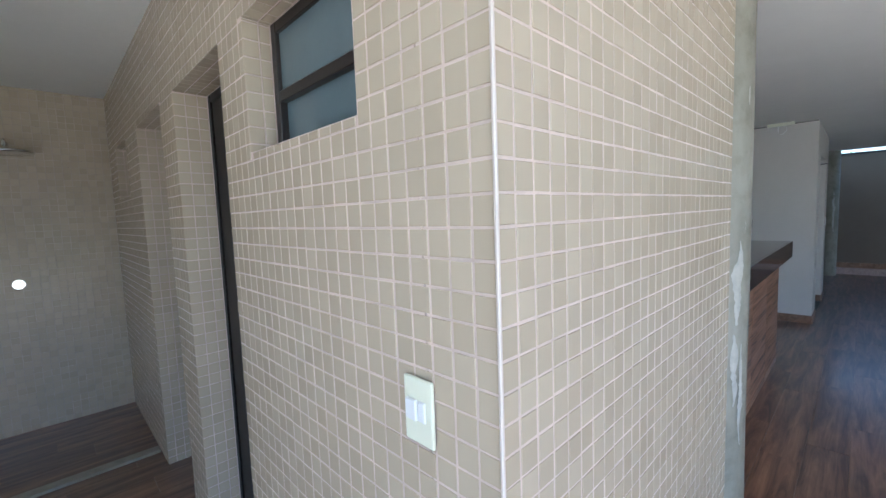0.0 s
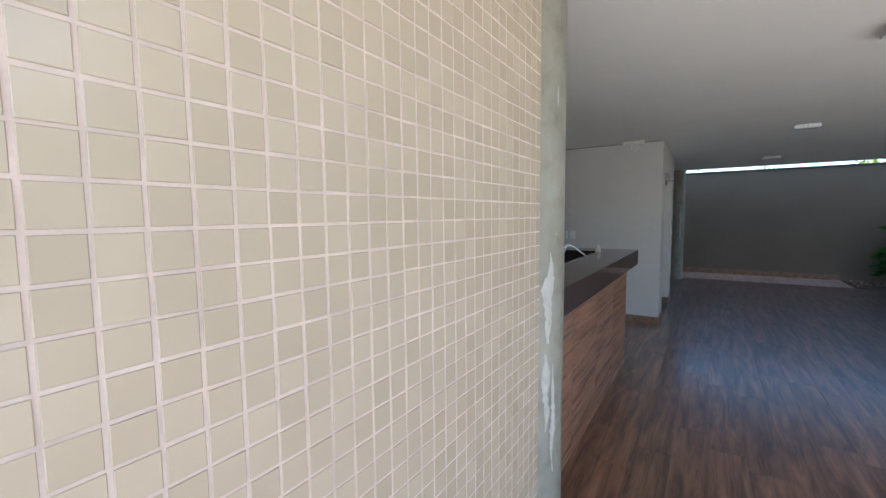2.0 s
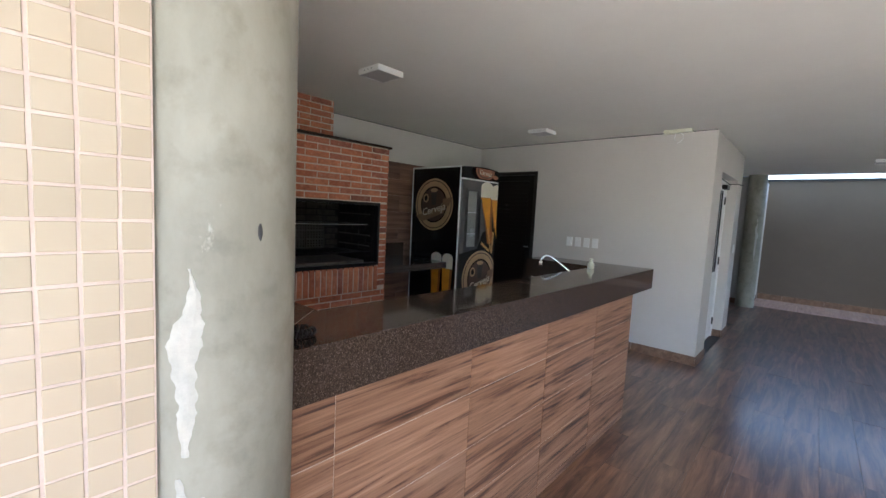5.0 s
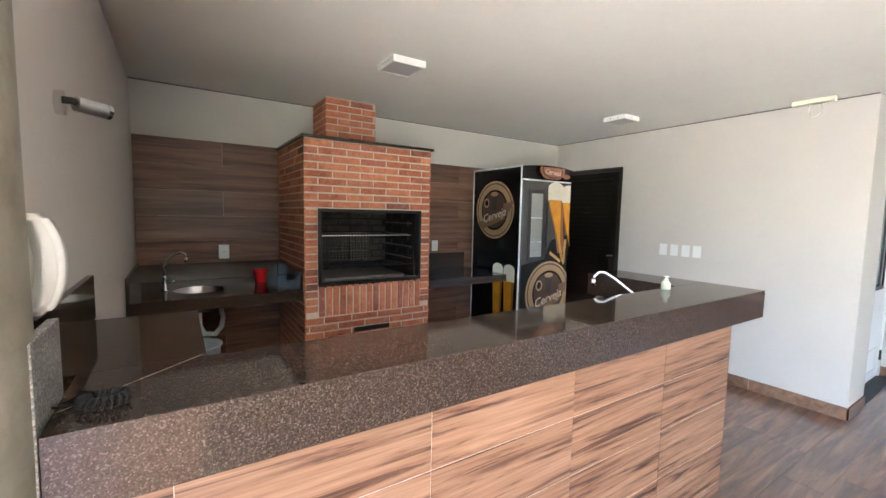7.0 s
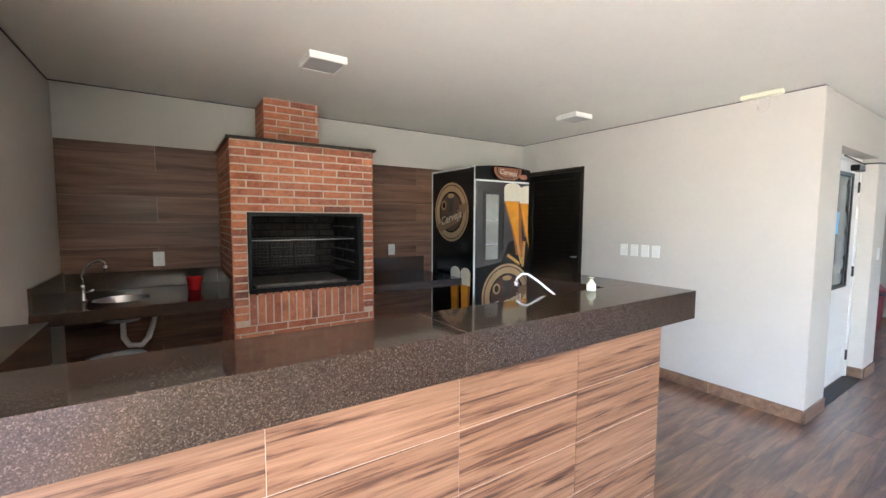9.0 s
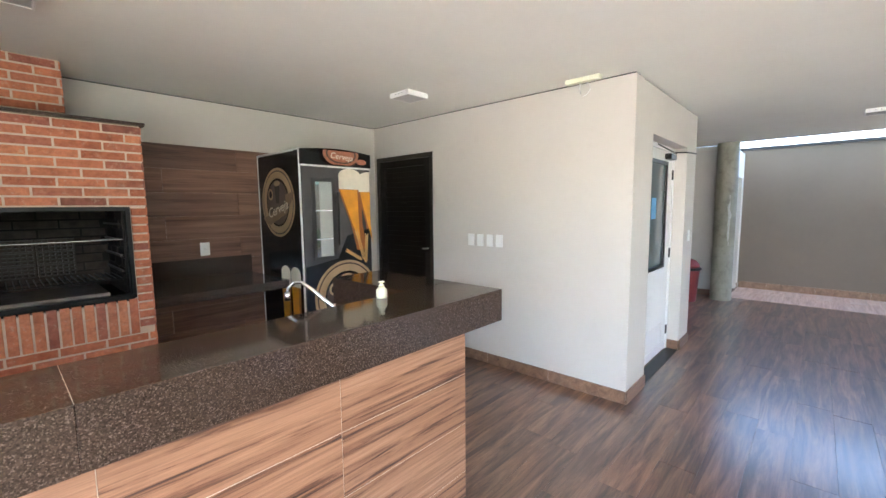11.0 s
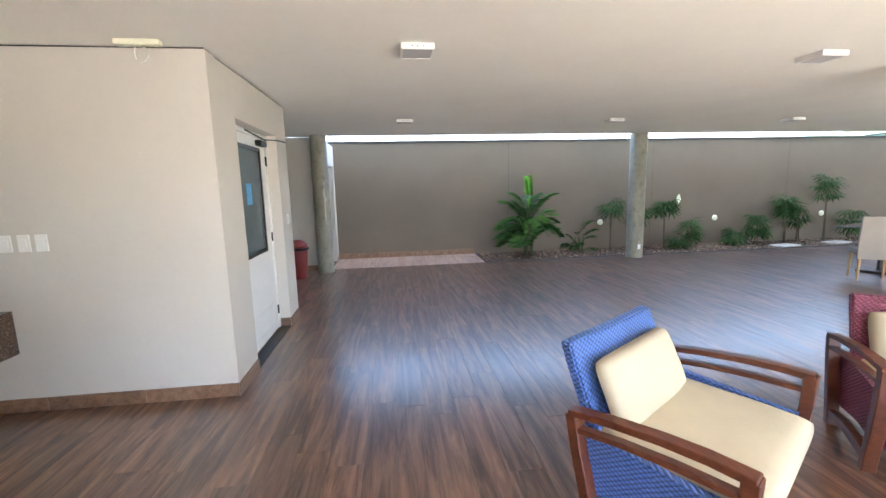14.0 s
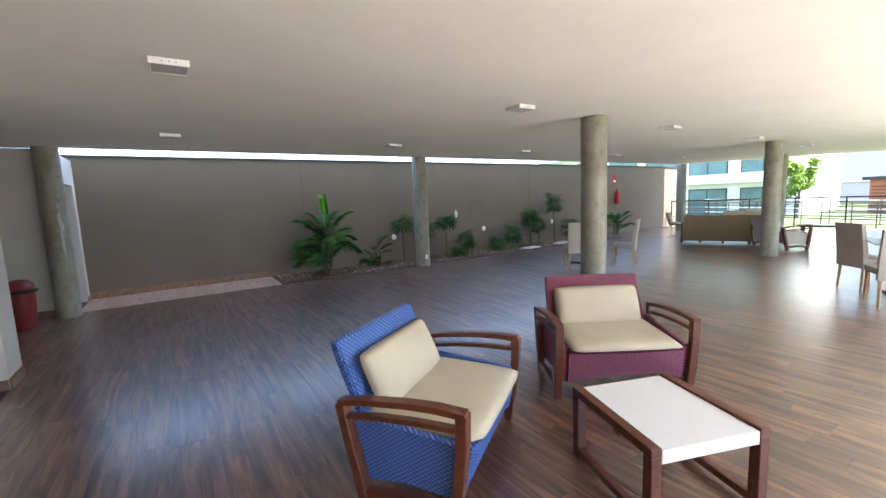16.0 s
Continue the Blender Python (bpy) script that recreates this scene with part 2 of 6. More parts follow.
M_MAHOGANY = wood("reddish_brown_timber", [(0.3, (0.080, 0.022, 0.011)), (0.6, (0.15, 0.045, 0.02)), (0.8, (0.20, 0.068, 0.03))], "x", 0.38, 30.0, 3.0, 0.15)
M_BLUE = weave_mat("blue_woven_rattan", (0.07, 0.155, 0.44))
M_MAROON = weave_mat("maroon_woven_rattan", (0.20, 0.035, 0.075))
M_TAUPEWEAVE = weave_mat("taupe_woven_rattan", (0.22, 0.155, 0.078))
M_WHITETOP = plain("white_table_top", (0.69, 0.69, 0.68), 0.3, vary=0.015)
M_RED = plain("red_plastic", (0.17, 0.018, 0.016), 0.4, vary=0.06)
M_REDBRIGHT = plain("bright_red_plastic", (0.62, 0.015, 0.015), 0.25, vary=0.04)
M_SOIL = plain("leaf_strewn_soil", (0.075, 0.045, 0.028), 0.95, vary=0.35, scale=9, bump=0.8, bump_scale=40)
M_GLASS = glass_mat("clear_glass")
M_GLASSGREY = plain("grey_reflecting_glass", (0.13, 0.17, 0.18), 0.08, vary=0.05)
M_BLACKPAINT = plain("black_film", (0.007, 0.0065, 0.0065), 0.16, vary=0.1, spec=0.3)
M_TAN = plain("tan_ring_print", (0.43, 0.29, 0.16), 0.35, vary=0.06)
M_DARKBROWN = plain("dark_brown_print", (0.05, 0.022, 0.012), 0.35, vary=0.1)
M_BEER = plain("amber_print", (0.72, 0.30, 0.015), 0.3, vary=0.15, scale=8)
M_BEERDARK = plain("dark_amber_print", (0.30, 0.09, 0.01), 0.3, vary=0.2, scale=8)
M_FOAM = plain("cream_foam_print", (0.75, 0.68, 0.55), 0.35, vary=0.06, scale=18)
M_EAR = plain("wheat_print", (0.62, 0.35, 0.11), 0.4, vary=0.1)
M_GREYSTEEL = plain("grey_brushed_film", (0.075, 0.07, 0.068), 0.22, 0.0, vary=0.15, scale=3)
M_CHAIRFAB = plain("taupe_leatherette", (0.38, 0.33, 0.28), 0.6, vary=0.04)
M_LIGHTLEG = plain("light_oak_leg", (0.42, 0.25, 0.12), 0.5)
M_DIFFUSER = plain("satin_lamp_diffuser", (0.55, 0.55, 0.54), 0.4, vary=0.02)
# dark grey for real parts, also painted in as shade behind openings
M_DARKGREY = plain("dark_grey_paint_and_shade", (0.035, 0.033, 0.032), 0.6)
M_BLUELABEL = plain("sky_blue_label", (0.06, 0.33, 0.62), 0.4)
M_GRASS = plain("mown_grass", (0.055, 0.085, 0.022), 0.9, vary=0.35, scale=2.5, bump=0.6)
# pale stone of the stepping slabs, also the added sun-bouncing ground
M_STONEBOUNCE = plain("pale_stone_and_bounce", (0.52, 0.49, 0.43), 0.85, vary=0.1, scale=2)
# near-black colour that stands in for the shade inside the doorway
M_DOORWAYSHADE = plain("doorway_shade", (0.016, 0.014, 0.013), 0.95, spec=0.1)

# ---- mesh helpers ----


def finish(bm, name, mat, parent=None, label="", smooth=False):
    me = bpy.data.meshes.new(name)
    bm.normal_update()
    bm.to_mesh(me)
    bm.free()
    if smooth:
        me.polygons.foreach_set("use_smooth", [True] * len(me.polygons))
    for one in (mat if isinstance(mat, (list, tuple)) else (mat,)):
        me.materials.append(one)
    ob = new(name, me)
    ob.parent = parent
    return tagged(ob, label)


def part(name, bm, mat, parent, label="", smooth=False):
    return finish(bm, name, mat, parent, label, smooth)


def add_box(bm, x0, x1, y0, y1, z0, z1, bevel=0.0, m=None, segments=1):
    made = bmesh.ops.create_cube(bm, size=1.0)["verts"]
    bmesh.ops.scale(bm, vec=(x1 - x0, y1 - y0, z1 - z0), verts=made)
    bmesh.ops.translate(bm, vec=((x0 + x1) / 2, (y0 + y1) / 2, (z0 + z1) / 2), verts=made)
    if bevel:
        edges = list({e for v in made for e in v.link_edges})
        out = bmesh.ops.bevel(bm, geom=edges, offset=bevel, segments=segments, affect="EDGES", profile=0.5)
        made = list({v for f in out["faces"] for v in f.verts} | {v for v in made if v.is_valid})
    if m is not None:
        bmesh.ops.transform(bm, matrix=m, verts=made)
    return bm


def box(x0, x1, y0, y1, z0, z1, bevel=0.0, segments=1):
    return add_box(bmesh.new(), x0, x1, y0, y1, z0, z1, bevel, None, segments)


def add_cyl(bm, p, q, r, r2=None, n=12, caps=True):
    p, q = Vector(p), Vector(q)
    d = q - p
    m = Matrix.Translation((p + q) / 2) @ d.to_track_quat("Z", "Y").to_matrix().to_4x4()
    bmesh.ops.create_cone(bm, cap_ends=caps, segments=n, radius1=r, radius2=r if r2 is None else r2, depth=d.length, matrix=m)
    return bm


def cyl(p, q, r, r2=None, n=12):
    return add_cyl(bmesh.new(), p, q, r, r2, n)


def add_tube(bm, points, r, n=8):
    """A round tube along a smooth line of points."""
    points = [Vector(p) for p in points]
    rings = []
    for k, p in enumerate(points):
        d = (points[min(k + 1, len(points) - 1)] - points[max(k - 1, 0)]).normalized()
        q = d.to_track_quat("Z", "Y").to_matrix()
        rr = r[k] if isinstance(r, (list, tuple)) else r
        rings.append([bm.verts.new(p + q @ Vector((math.cos(a) * rr, math.sin(a) * rr, 0))) for a in (2 * math.pi * j / n for j in range(n))])
    for a, b in zip(rings, rings[1:]):
        for j in range(n):
            bm.faces.new((a[j], a[(j + 1) % n], b[(j + 1) % n], b[j]))
    bm.faces.new(rings[0][::-1])
    bm.faces.new(rings[-1])
    return bm


def lathe(profile, n=24, centre=(0, 0, 0), open_start=False):
    """Turns (radius, height) pairs round a standing axis."""
    bm = bmesh.new()
    cx, cy, cz = centre
    rings = [[bm.verts.new((cx + r * math.cos(2 * math.pi * j / n), cy + r * math.sin(2 * math.pi * j / n), cz + z)) for j in range(n)] for r, z in profile]
    for a, b in zip(rings, rings[1:]):
        for j in range(n):
            bm.faces.new((a[j], a[(j + 1) % n], b[(j + 1) % n], b[j]))
    if not open_start:
        bm.faces.new(rings[0][::-1])
    bm.faces.new(rings[-1])
    return bm


def bent(profile, y0, y1):
    """A slab with a side outline of (x, z) pairs, from y0 to y1."""
    bm = bmesh.new()
    a = [bm.verts.new((x, y0, z)) for x, z in profile]
    b = [bm.verts.new((x, y1, z)) for x, z in profile]
    bm.faces.new(a)
    bm.faces.new(b[::-1])
    for k in range(len(a)):
        bm.faces.new((a[k - 1], a[k], b[k], b[k - 1])[::-1])
    bmesh.ops.recalc_face_normals(bm, faces=bm.faces)
    return bm


def prism(outline, z0, z1):
    bm = bmesh.new()
    a = [bm.verts.new((x, y, z0)) for x, y in outline]
    b = [bm.verts.new((x, y, z1)) for x, y in outline]
    bm.faces.new(a)
    bm.faces.new(b)
    for k in range(len(a)):
        bm.faces.new((a[k - 1], a[k], b[k], b[k - 1]))
    bmesh.ops.recalc_face_normals(bm, faces=bm.faces)
    return bm


def structure(name, bm, mat, label, parent=None):
    ob = finish(bm, name, mat, parent)
    return tagged(ob, label, "", "", "structure")


def empty(name, label, category, at=(0, 0, 0), turn=0.0, group="", kind=""):
    ob = new(name)
    ob.matrix_basis = pose(*at, 0, 0, turn)
    return tagged(ob, label, category, group, kind)


class Pieces:
    """Tiles, bricks and boards on a plane. origin, u and v give the plane, n points out of it. The first `alone` (by
    distance from `near`) become objects of their own under a parent, the rest one joined mesh."""

    def __init__(self, origin, u, v, thick, proud, bevel=0.0015):
        self.o, self.u, self.v = Vector(origin), Vector(u), Vector(v)
        self.n = self.u.cross(self.v)
        self.thick, self.proud, self.bevel, self.cells = thick, proud, bevel, []

    def add(self, u0, u1, v0, v1):
        if u1 - u0 > 3 * self.bevel and v1 - v0 > 3 * self.bevel:
            self.cells.append((u0, u1, v0, v1))

    def shape(self, w, h):
        """Five outer faces of a piece with bevelled front, about its own centre, as vertices and faces."""
        b, t = self.bevel, self.proud
        vs = []
        for ww, hh, d in ((w / 2, h / 2, -self.thick), (w / 2, h / 2, t - b), (w / 2 - b, h / 2 - b, t)):
            vs += [self.u * x * ww + self.v * y * hh + self.n * d for x, y in ((-1, -1), (1, -1), (1, 1), (-1, 1))]
        fs = []
        for r in (0, 4):
            fs += [(r + k, r + (k + 1) % 4, r + 4 + (k + 1) % 4, r + 4 + k) for k in range(4)]
        fs.append((8, 9, 10, 11))
        return vs, fs

    def build(self, name, mat, parent, near=None, alone=300, jitter=0.0006, group_label="", tilt=0.0):
        rng = random.Random(len(self.cells))
        centre = lambda c: self.o + self.u * (c[0] + c[1]) / 2 + self.v * (c[2] + c[3]) / 2
        cells = self.cells
        if near is not None:
            cells = sorted(cells, key=lambda c: (centre(c) - Vector(near)).length)
        meshes, vs_all, fs_all = {}, [], []
        for k, c in enumerate(cells):
            w, h = round(c[1] - c[0], 4), round(c[3] - c[2], 4)
            p = centre(c) + self.n * rng.uniform(-jitter, jitter)
            if tilt > 0.005:
                p = p + self.u * rng.gauss(0, 0.0004) + self.v * rng.gauss(0, 0.0004)
            turn = Matrix.Rotation(rng.gauss(0, tilt), 3, self.v) @ Matrix.Rotation(rng.gauss(0, tilt), 3, self.u) if tilt else None
            if k < alone:
                if (w, h) not in meshes:
                    vs, fs = self.shape(w, h)
                    me = bpy.data.meshes.new(name)
                    me.from_pydata(vs, [], fs)
                    me.materials.append(mat)
                    meshes[(w, h)] = me
                ob = new(name, meshes[(w, h)])
                ob.parent = parent
                ob.location = p
                if turn:
                    ob.rotation_euler = turn.to_euler()
            else:
                vs, fs = self.shape(w, h)
                base = len(vs_all)
                vs_all += [p + (turn @ v if turn else v) for v in vs]
                fs_all += [tuple(base + i for i in f) for f in fs]
        if vs_all:
            me = bpy.data.meshes.new(name + "_field")
            me.from_pydata(vs_all, [], fs_all)
            me.materials.append(mat)
            ob = new(name + "_field", me)
            ob.parent = parent
            tagged(ob, "", "", "", "stuff")


def grid_cells(pieces, u0, u1, v0, v1, pu, pv, joint, openings=(), su=0.0, sv=0.0):
    """Square mosaic with its grid lines at su + k pu and sv + k pv, cut round the openings (u0, u1, v0, v1)."""
    ku = range(math.floor((u0 - su) / pu) - 1, math.ceil((u1 - su) / pu) + 1)
    kv = range(math.floor((v0 - sv) / pv) - 1, math.ceil((v1 - sv) / pv) + 1)
    g = joint / 2
    for a in ku:
        for b in kv:
            c = [max(u0, su + a * pu), min(u1, su + (a + 1) * pu), max(v0, sv + b * pv), min(v1, sv + (b + 1) * pv)]
            if c[1] - c[0] < 0.006 or c[3] - c[2] < 0.006:
                continue
            keep = True
            for p0, p1, q0, q1 in openings:
                if c[0] < p1 and c[1] > p0 and c[2] < q1 and c[3] > q0:
                    iu, iv = min(c[1], p1) - max(c[0], p0), min(c[3], q1) - max(c[2], q0)
                    fu, fv = iu / (c[1] - c[0]), iv / (c[3] - c[2])
                    if fu > 0.97 and fv > 0.97:
                        keep = False
                    elif fv >= fu:
                        c[0], c[1] = (c[0], p0) if c[0] < p0 else (p1, c[1])
                    else:
                        c[2], c[3] = (c[2], q0) if c[2] < q0 else (q1, c[3])
            if keep:
                pieces.add(c[0] + g, c[1] - g, c[2] + g, c[3] - g)


def wall_with_openings(name, axis, at, thick, u0, u1, z0, z1, openings, mat, label, parent=None):
    """A wall in the plane axis = at, from at to at + thick, with openings (u0, u1, z0, z1)."""
    bm = bmesh.new()
    us = sorted({u0, u1, *[v for o in openings for v in o[:2]]})
    zs = sorted({z0, z1, *[v for o in openings for v in o[2:]]})
    a, b = sorted((at, at + thick))
    for p, q in zip(us, us[1:]):
        run = None
        for r, s in zip(zs, zs[1:]):
            inside = any(o[0] <= p and q <= o[1] and o[2] <= r and s <= o[3] for o in openings)
            if not inside:
                run = (run[0], s) if run else (r, s)
            if (inside or s == zs[-1]) and run:
                if axis == "x":
                    add_box(bm, a, b, p, q, run[0], run[1])
                else:
                    add_box(bm, p, q, a, b, run[0], run[1])
                run = None
    bmesh.ops.remove_doubles(bm, verts=bm.verts, dist=0.0001)
    return structure(name, bm, mat, label, parent)


# ---- large structure ----
CEIL = 2.52
FAR, BACK, LEFT = 13.25, 3.85, 2.47
WALL_A, WALL_B = 0.765, 0.757

FLOOR_LINE = [(-1.7, 6.0), (-1.7, -1.5), (1.6, -3.0), (3.0, -8.5), (4.6, -20.6), (FAR, -18.75), (FAR, 6.0)]
ground = structure("ground", box(-220, 260, -260, 220, -1.0, -0.30), M_GRASS, "flat mown grass ground reaching the horizon")
# unseen pale ground added as a reflector that lifts the hall's light
structure("bounce_ground", prism([(-14, 9), (-14, -12), (3.0, -12.5), (3.2, -3), (-1.0, 9)], -0.31, -0.27), M_STONEBOUNCE, "unseen pale ground added to bounce sun into the hall")
# unseen walls added to hide the low sky from the granite's reflections
structure("wall_sky_block_west", box(-16.2, -16, -24, 12, -0.3, 3.2), M_WALLTAUPE, "unseen taupe wall added to block the low sky")
structure("wall_sky_block_south", box(-16, 1.0, -24.2, -24, -0.3, 3.2), M_WALLTAUPE, "unseen taupe wall added to block the low sky")
floor = structure("floor", prism(FLOOR_LINE, -0.25, -0.006), M_FLOORJOINT, "dark brown wood-look porcelain floor of the covered hall")
CEIL_WASH, SHOWER_END = 2.60, 4.82
ROOF_LINE = [(WALL_A + 0.28, 6.0), (WALL_A + 0.28, WALL_B + 0.16), (-1.7, WALL_B + 0.16), (-1.7, -0.9), (1.7, -1.1), (1.9, -2.6), (1.6, -8.0), (3.4, -21.3), (11.95, -16.7), (11.95, 0.95), (12.08, 0.95), (12.08, 6.0)]
ceiling = structure("ceiling", prism(ROOF_LINE, CEIL, CEIL + 0.35), M_CEIL, "smooth off-white painted ceiling slab")
structure("ceiling_washroom", box(-1.7, WALL_A + 0.279, WALL_B + 0.161, 6.0, CEIL_WASH, CEIL + 0.35), M_CEIL, "smooth off-white ceiling above the shower passage")
# unseen block added to keep the sun off the garden strip and boundary wall
structure("wall_sun_block", box(8.5, 11.95, -19.1, 6.0, CEIL + 0.36, 6.6), M_WHITE, "unseen white block added to shade the garden strip")

structure("wall_kitchen_west", box(LEFT - 0.15, LEFT, 0.95, BACK, 0, CEIL - 0.03), M_GREY, "light grey painted side wall of the barbecue kitchen")
structure("wall_back", box(LEFT - 0.15, 12.2, BACK, BACK + 0.15, 0, CEIL - 0.012), M_GREY, "light grey painted back wall")
wall_with_openings("wall_store_west", "x", 7.12, 0.15, 0.80, BACK, 0, CEIL - 0.012, [(2.86, 3.80, 0, 2.15)], M_GREY, "light grey painted wall with a dark louvred door")
wall_with_openings("wall_store_south", "y", 0.80, 0.13, 7.27, 9.14, 0, CEIL - 0.022, [(7.57, 8.74, 0, 2.13)], M_GREY, "light grey painted wall with a recessed white door")
structure("wall_store_east", box(9.0, 9.14, 0.93, BACK, 0, CEIL - 0.012), M_GREY, "light grey painted wall end")
structure("wall_passage", box(12.08, 12.22, 0.82, BACK, 0, CEIL - 0.012), M_GREY, "light grey painted wall behind a bin")
wall_with_openings("wall_passage_south", "y", 0.82, 0.12, 12.22, FAR, 0, 2.46, [(12.32, 13.05, 0, 2.02)], M_GREY, "pale painted wall with a dark doorway")
# near-black sheet paints the doorway dark close behind the opening
structure("wall_doorway_shade", box(12.23, FAR - 0.001, 0.945, 0.99, 0, 2.4), M_DOORWAYSHADE, "near-black sheet painted as the doorway's unlit inside")
structure("wall_far", box(FAR, FAR + 0.18, -19.85, 2.5, -0.3, 2.52), M_WALLTAUPE, "tall taupe rendered boundary wall")
structure("wall_far_coping", box(FAR - 0.03, FAR + 0.21, -19.85, 2.5, 2.52, 2.565), M_DARKGREY, "thin dark coping on the boundary wall")
structure("wall_block_core", box(1.05, 2.3, 0.92, 4.9, 0, CEIL - 0.012), M_WHITE, "plain inside of the washroom block")

for y in (-3.07, -6.60, -10.2):
    structure("trim_wall_joint", box(FAR - 0.0015, FAR + 0.02, y - 0.006, y + 0.006, 0.1, 2.515), M_JOINT, "faint upright joint in the rendered boundary wall")

# shadow gaps between the walls and the ceiling, their shade painted as dark strips
for k, a in enumerate(((LEFT - 0.1, LEFT - 0.008, 0.96, BACK), (LEFT - 0.1, 12.1, BACK + 0.006, BACK + 0.1), (7.127, 7.25, 0.81, BACK), (7.25, 9.13, 0.82, 0.92), (9.01, 9.13, 0.92, BACK), (12.09, 12.2, 0.96, BACK))):
    structure("trim_shadow_gap", box(*a, CEIL - 0.034, CEIL - 0.0005), M_DARKGREY, "recessed ceiling joint with its shade painted dark grey")

# mosaic walls
OPEN_A = [(1.097, 1.662, 1.75, 2.133), (1.885, 2.53, 0.0, 2.13), (2.81, 3.48, 0.0, 2.135), (3.935, 4.43, 1.755, 2.14)]
wall_a = wall_with_openings("wall_mosaic_west", "x", WALL_A + 0.004, 0.27, WALL_B + 0.165, SHOWER_END - 0.004, 0, CEIL_WASH - 0.004, OPEN_A, M_GROUT, "wall clad in small beige glazed mosaic tiles with pinkish grout")
wall_b = structure("wall_mosaic_south", box(WALL_A + 0.004, 2.24, WALL_B + 0.004, WALL_B + 0.16, 0, CEIL - 0.004), M_GROUT, "wall clad in small beige glazed mosaic tiles with pinkish grout")
wall_c = structure("wall_shower_end", box(-1.6, WALL_A + 0.27, SHOWER_END, 4.96, 0, CEIL_WASH - 0.004), M_GROUTSHADE, "shower end wall clad in beige mosaic")
structure("trim_corner", box(WALL_A - 0.003, WALL_A + 0.004, WALL_B - 0.003, WALL_B + 0.004, 0, CEIL - 0.003, 0.002), M_TRIM, "white mosaic corner trim")
# unseen wall, run forward to keep daylight off the shower end
structure("wall_shower_west", box(-1.75, -1.6, 0.93, 4.9, 0, CEIL_WASH - 0.004), M_GREY, "unseen plain shower side wall, extended to block daylight")

structure("curb_shower", box(-1.6, WALL_A - 0.004, 3.69, 3.77, 0, 0.02, 0.004), M_CONC, "low grey stone curb across the shower")

# columns
CENTRES = [(2.365, 0.88), (11.87, 0.885), (11.98, -5.42), (7.14, -5.25), (7.28, -11.65), (8.75, -16.75), (11.9, -17.0)]


def column(x, y, r=0.165):
    bm = bmesh.new()
    rings = []
    for k in range(21):
        z = CEIL * k / 20
        rr = r * (1 + 0.012 * noise.noise(Vector((x, y, z * 2))))
        rings.append([bm.verts.new((x + rr * math.cos(a), y + rr * math.sin(a), z)) for a in (2 * math.pi * j / 40 for j in range(40))])
    for a, b in zip(rings, rings[1:]):
        for j in range(40):
            bm.faces.new((a[j], a[(j + 1) % 40], b[(j + 1) % 40], b[j])).smooth = True
    return structure("column", bm, M_CONC, "round bare concrete column with stains and patches")


columns = [column(x, y, 0.15 if k == 1 else 0.165) for k, (x, y) in enumerate(CENTRES)]
M_PATCH = plain("pale_filler_patch", (0.46, 0.44, 0.38), 0.8, vary=0.12, scale=30, bump=0.5)


def filler(col, cx, cy, angle, z0, z1, width, seed, mat=M_PATCH, r=0.1672):
    """A thin ragged patch of filler on a column; also lays on the dark knot."""
    rows = max(6, int((z1 - z0) / 0.008))
    vs, fs = [], []
    for k in range(rows + 1):
        t = k / rows
        z = z0 + (z1 - z0) * t
        w = width * (0.25 + 0.75 * math.sin(math.pi * min(1, max(0, t)))) * (0.75 + 0.9 * noise.noise(Vector((seed, z * 9, 0))) + 0.5 * noise.noise(Vector((seed, z * 55, 3))))
        mid = width * 0.55 * noise.noise(Vector((seed + 5, z * 7, 0)))
        for s in (-1, -0.33, 0.33, 1):
            a = radians(angle) + (mid + s * max(0.002, w) / 2) / r
            rr = r + (0.001 if abs(s) < 0.5 else -0.0005)
            vs.append((cx + rr * math.cos(a), cy + rr * math.sin(a), z))
    for k in range(rows):
        for j in range(3):
            b = k * 4 + j
            fs.append((b, b + 1, b + 5, b + 4))
    me = bpy.data.meshes.new("column_patch")
    me.from_pydata(vs, [], fs)
    me.materials.append(mat)
    ob = new("column_patch", me)
    ob.parent = col
    tagged(ob, "ragged pale filler patch, dark grey at the knot")


C1 = CENTRES[0]
filler(columns[0], *C1, -121, 1.06, 1.40, 0.052, 1)
filler(columns[0], *C1, -125, 0.72, 1.02, 0.042, 2)
filler(columns[0], *C1, -112, 0.55, 0.98, 0.03, 5)
filler(columns[0], *C1, -138, 2.02, 2.09, 0.025, 3)
filler(columns[0], *C1, -108, 1.93, 2.0, 0.012, 7)
# small dark knot hole, laid on as a dark grey patch
filler(columns[0], *C1, -79, 1.448, 1.48, 0.013, 4, M_DARKGREY, 0.1676)
filler(columns[1], *CENTRES[1], -150, 0.9, 1.7, 0.05, 6, M_PATCH, 0.1522)


def skirting(x0, x1, y0, y1, label="brown wood-look tile skirting", h=0.10):
    """A run of skirting along the longer side, in 1.2 m lengths."""
    along_x = x1 - x0 > y1 - y0
    length = (x1 - x0) if along_x else (y1 - y0)
    root = structure("baseboard", box(x0 + 0.001, x1 - 0.001, y0 + 0.001, y1 - 0.001, 0, h - 0.001), M_GROUT, label)
    at = 0.0
    while at < length - 0.01:
        end = min(at + 0.66, length)
        if along_x:
            part("skirting_tile", box(x0 + at + 0.001, x0 + end - 0.001, y0 - 0.001, y1 + 0.001, 0, h, 0.001), M_SKIRT, root)
        else:
            part("skirting_tile", box(x0 - 0.001, x1 + 0.001, y0 + at + 0.001, y0 + end - 0.001, 0, h, 0.001), M_SKIRT, root)
        at = end


skirting(7.107, 7.12, 0.80, 2.84)
skirting(7.107, 7.565, 0.787, 0.80)
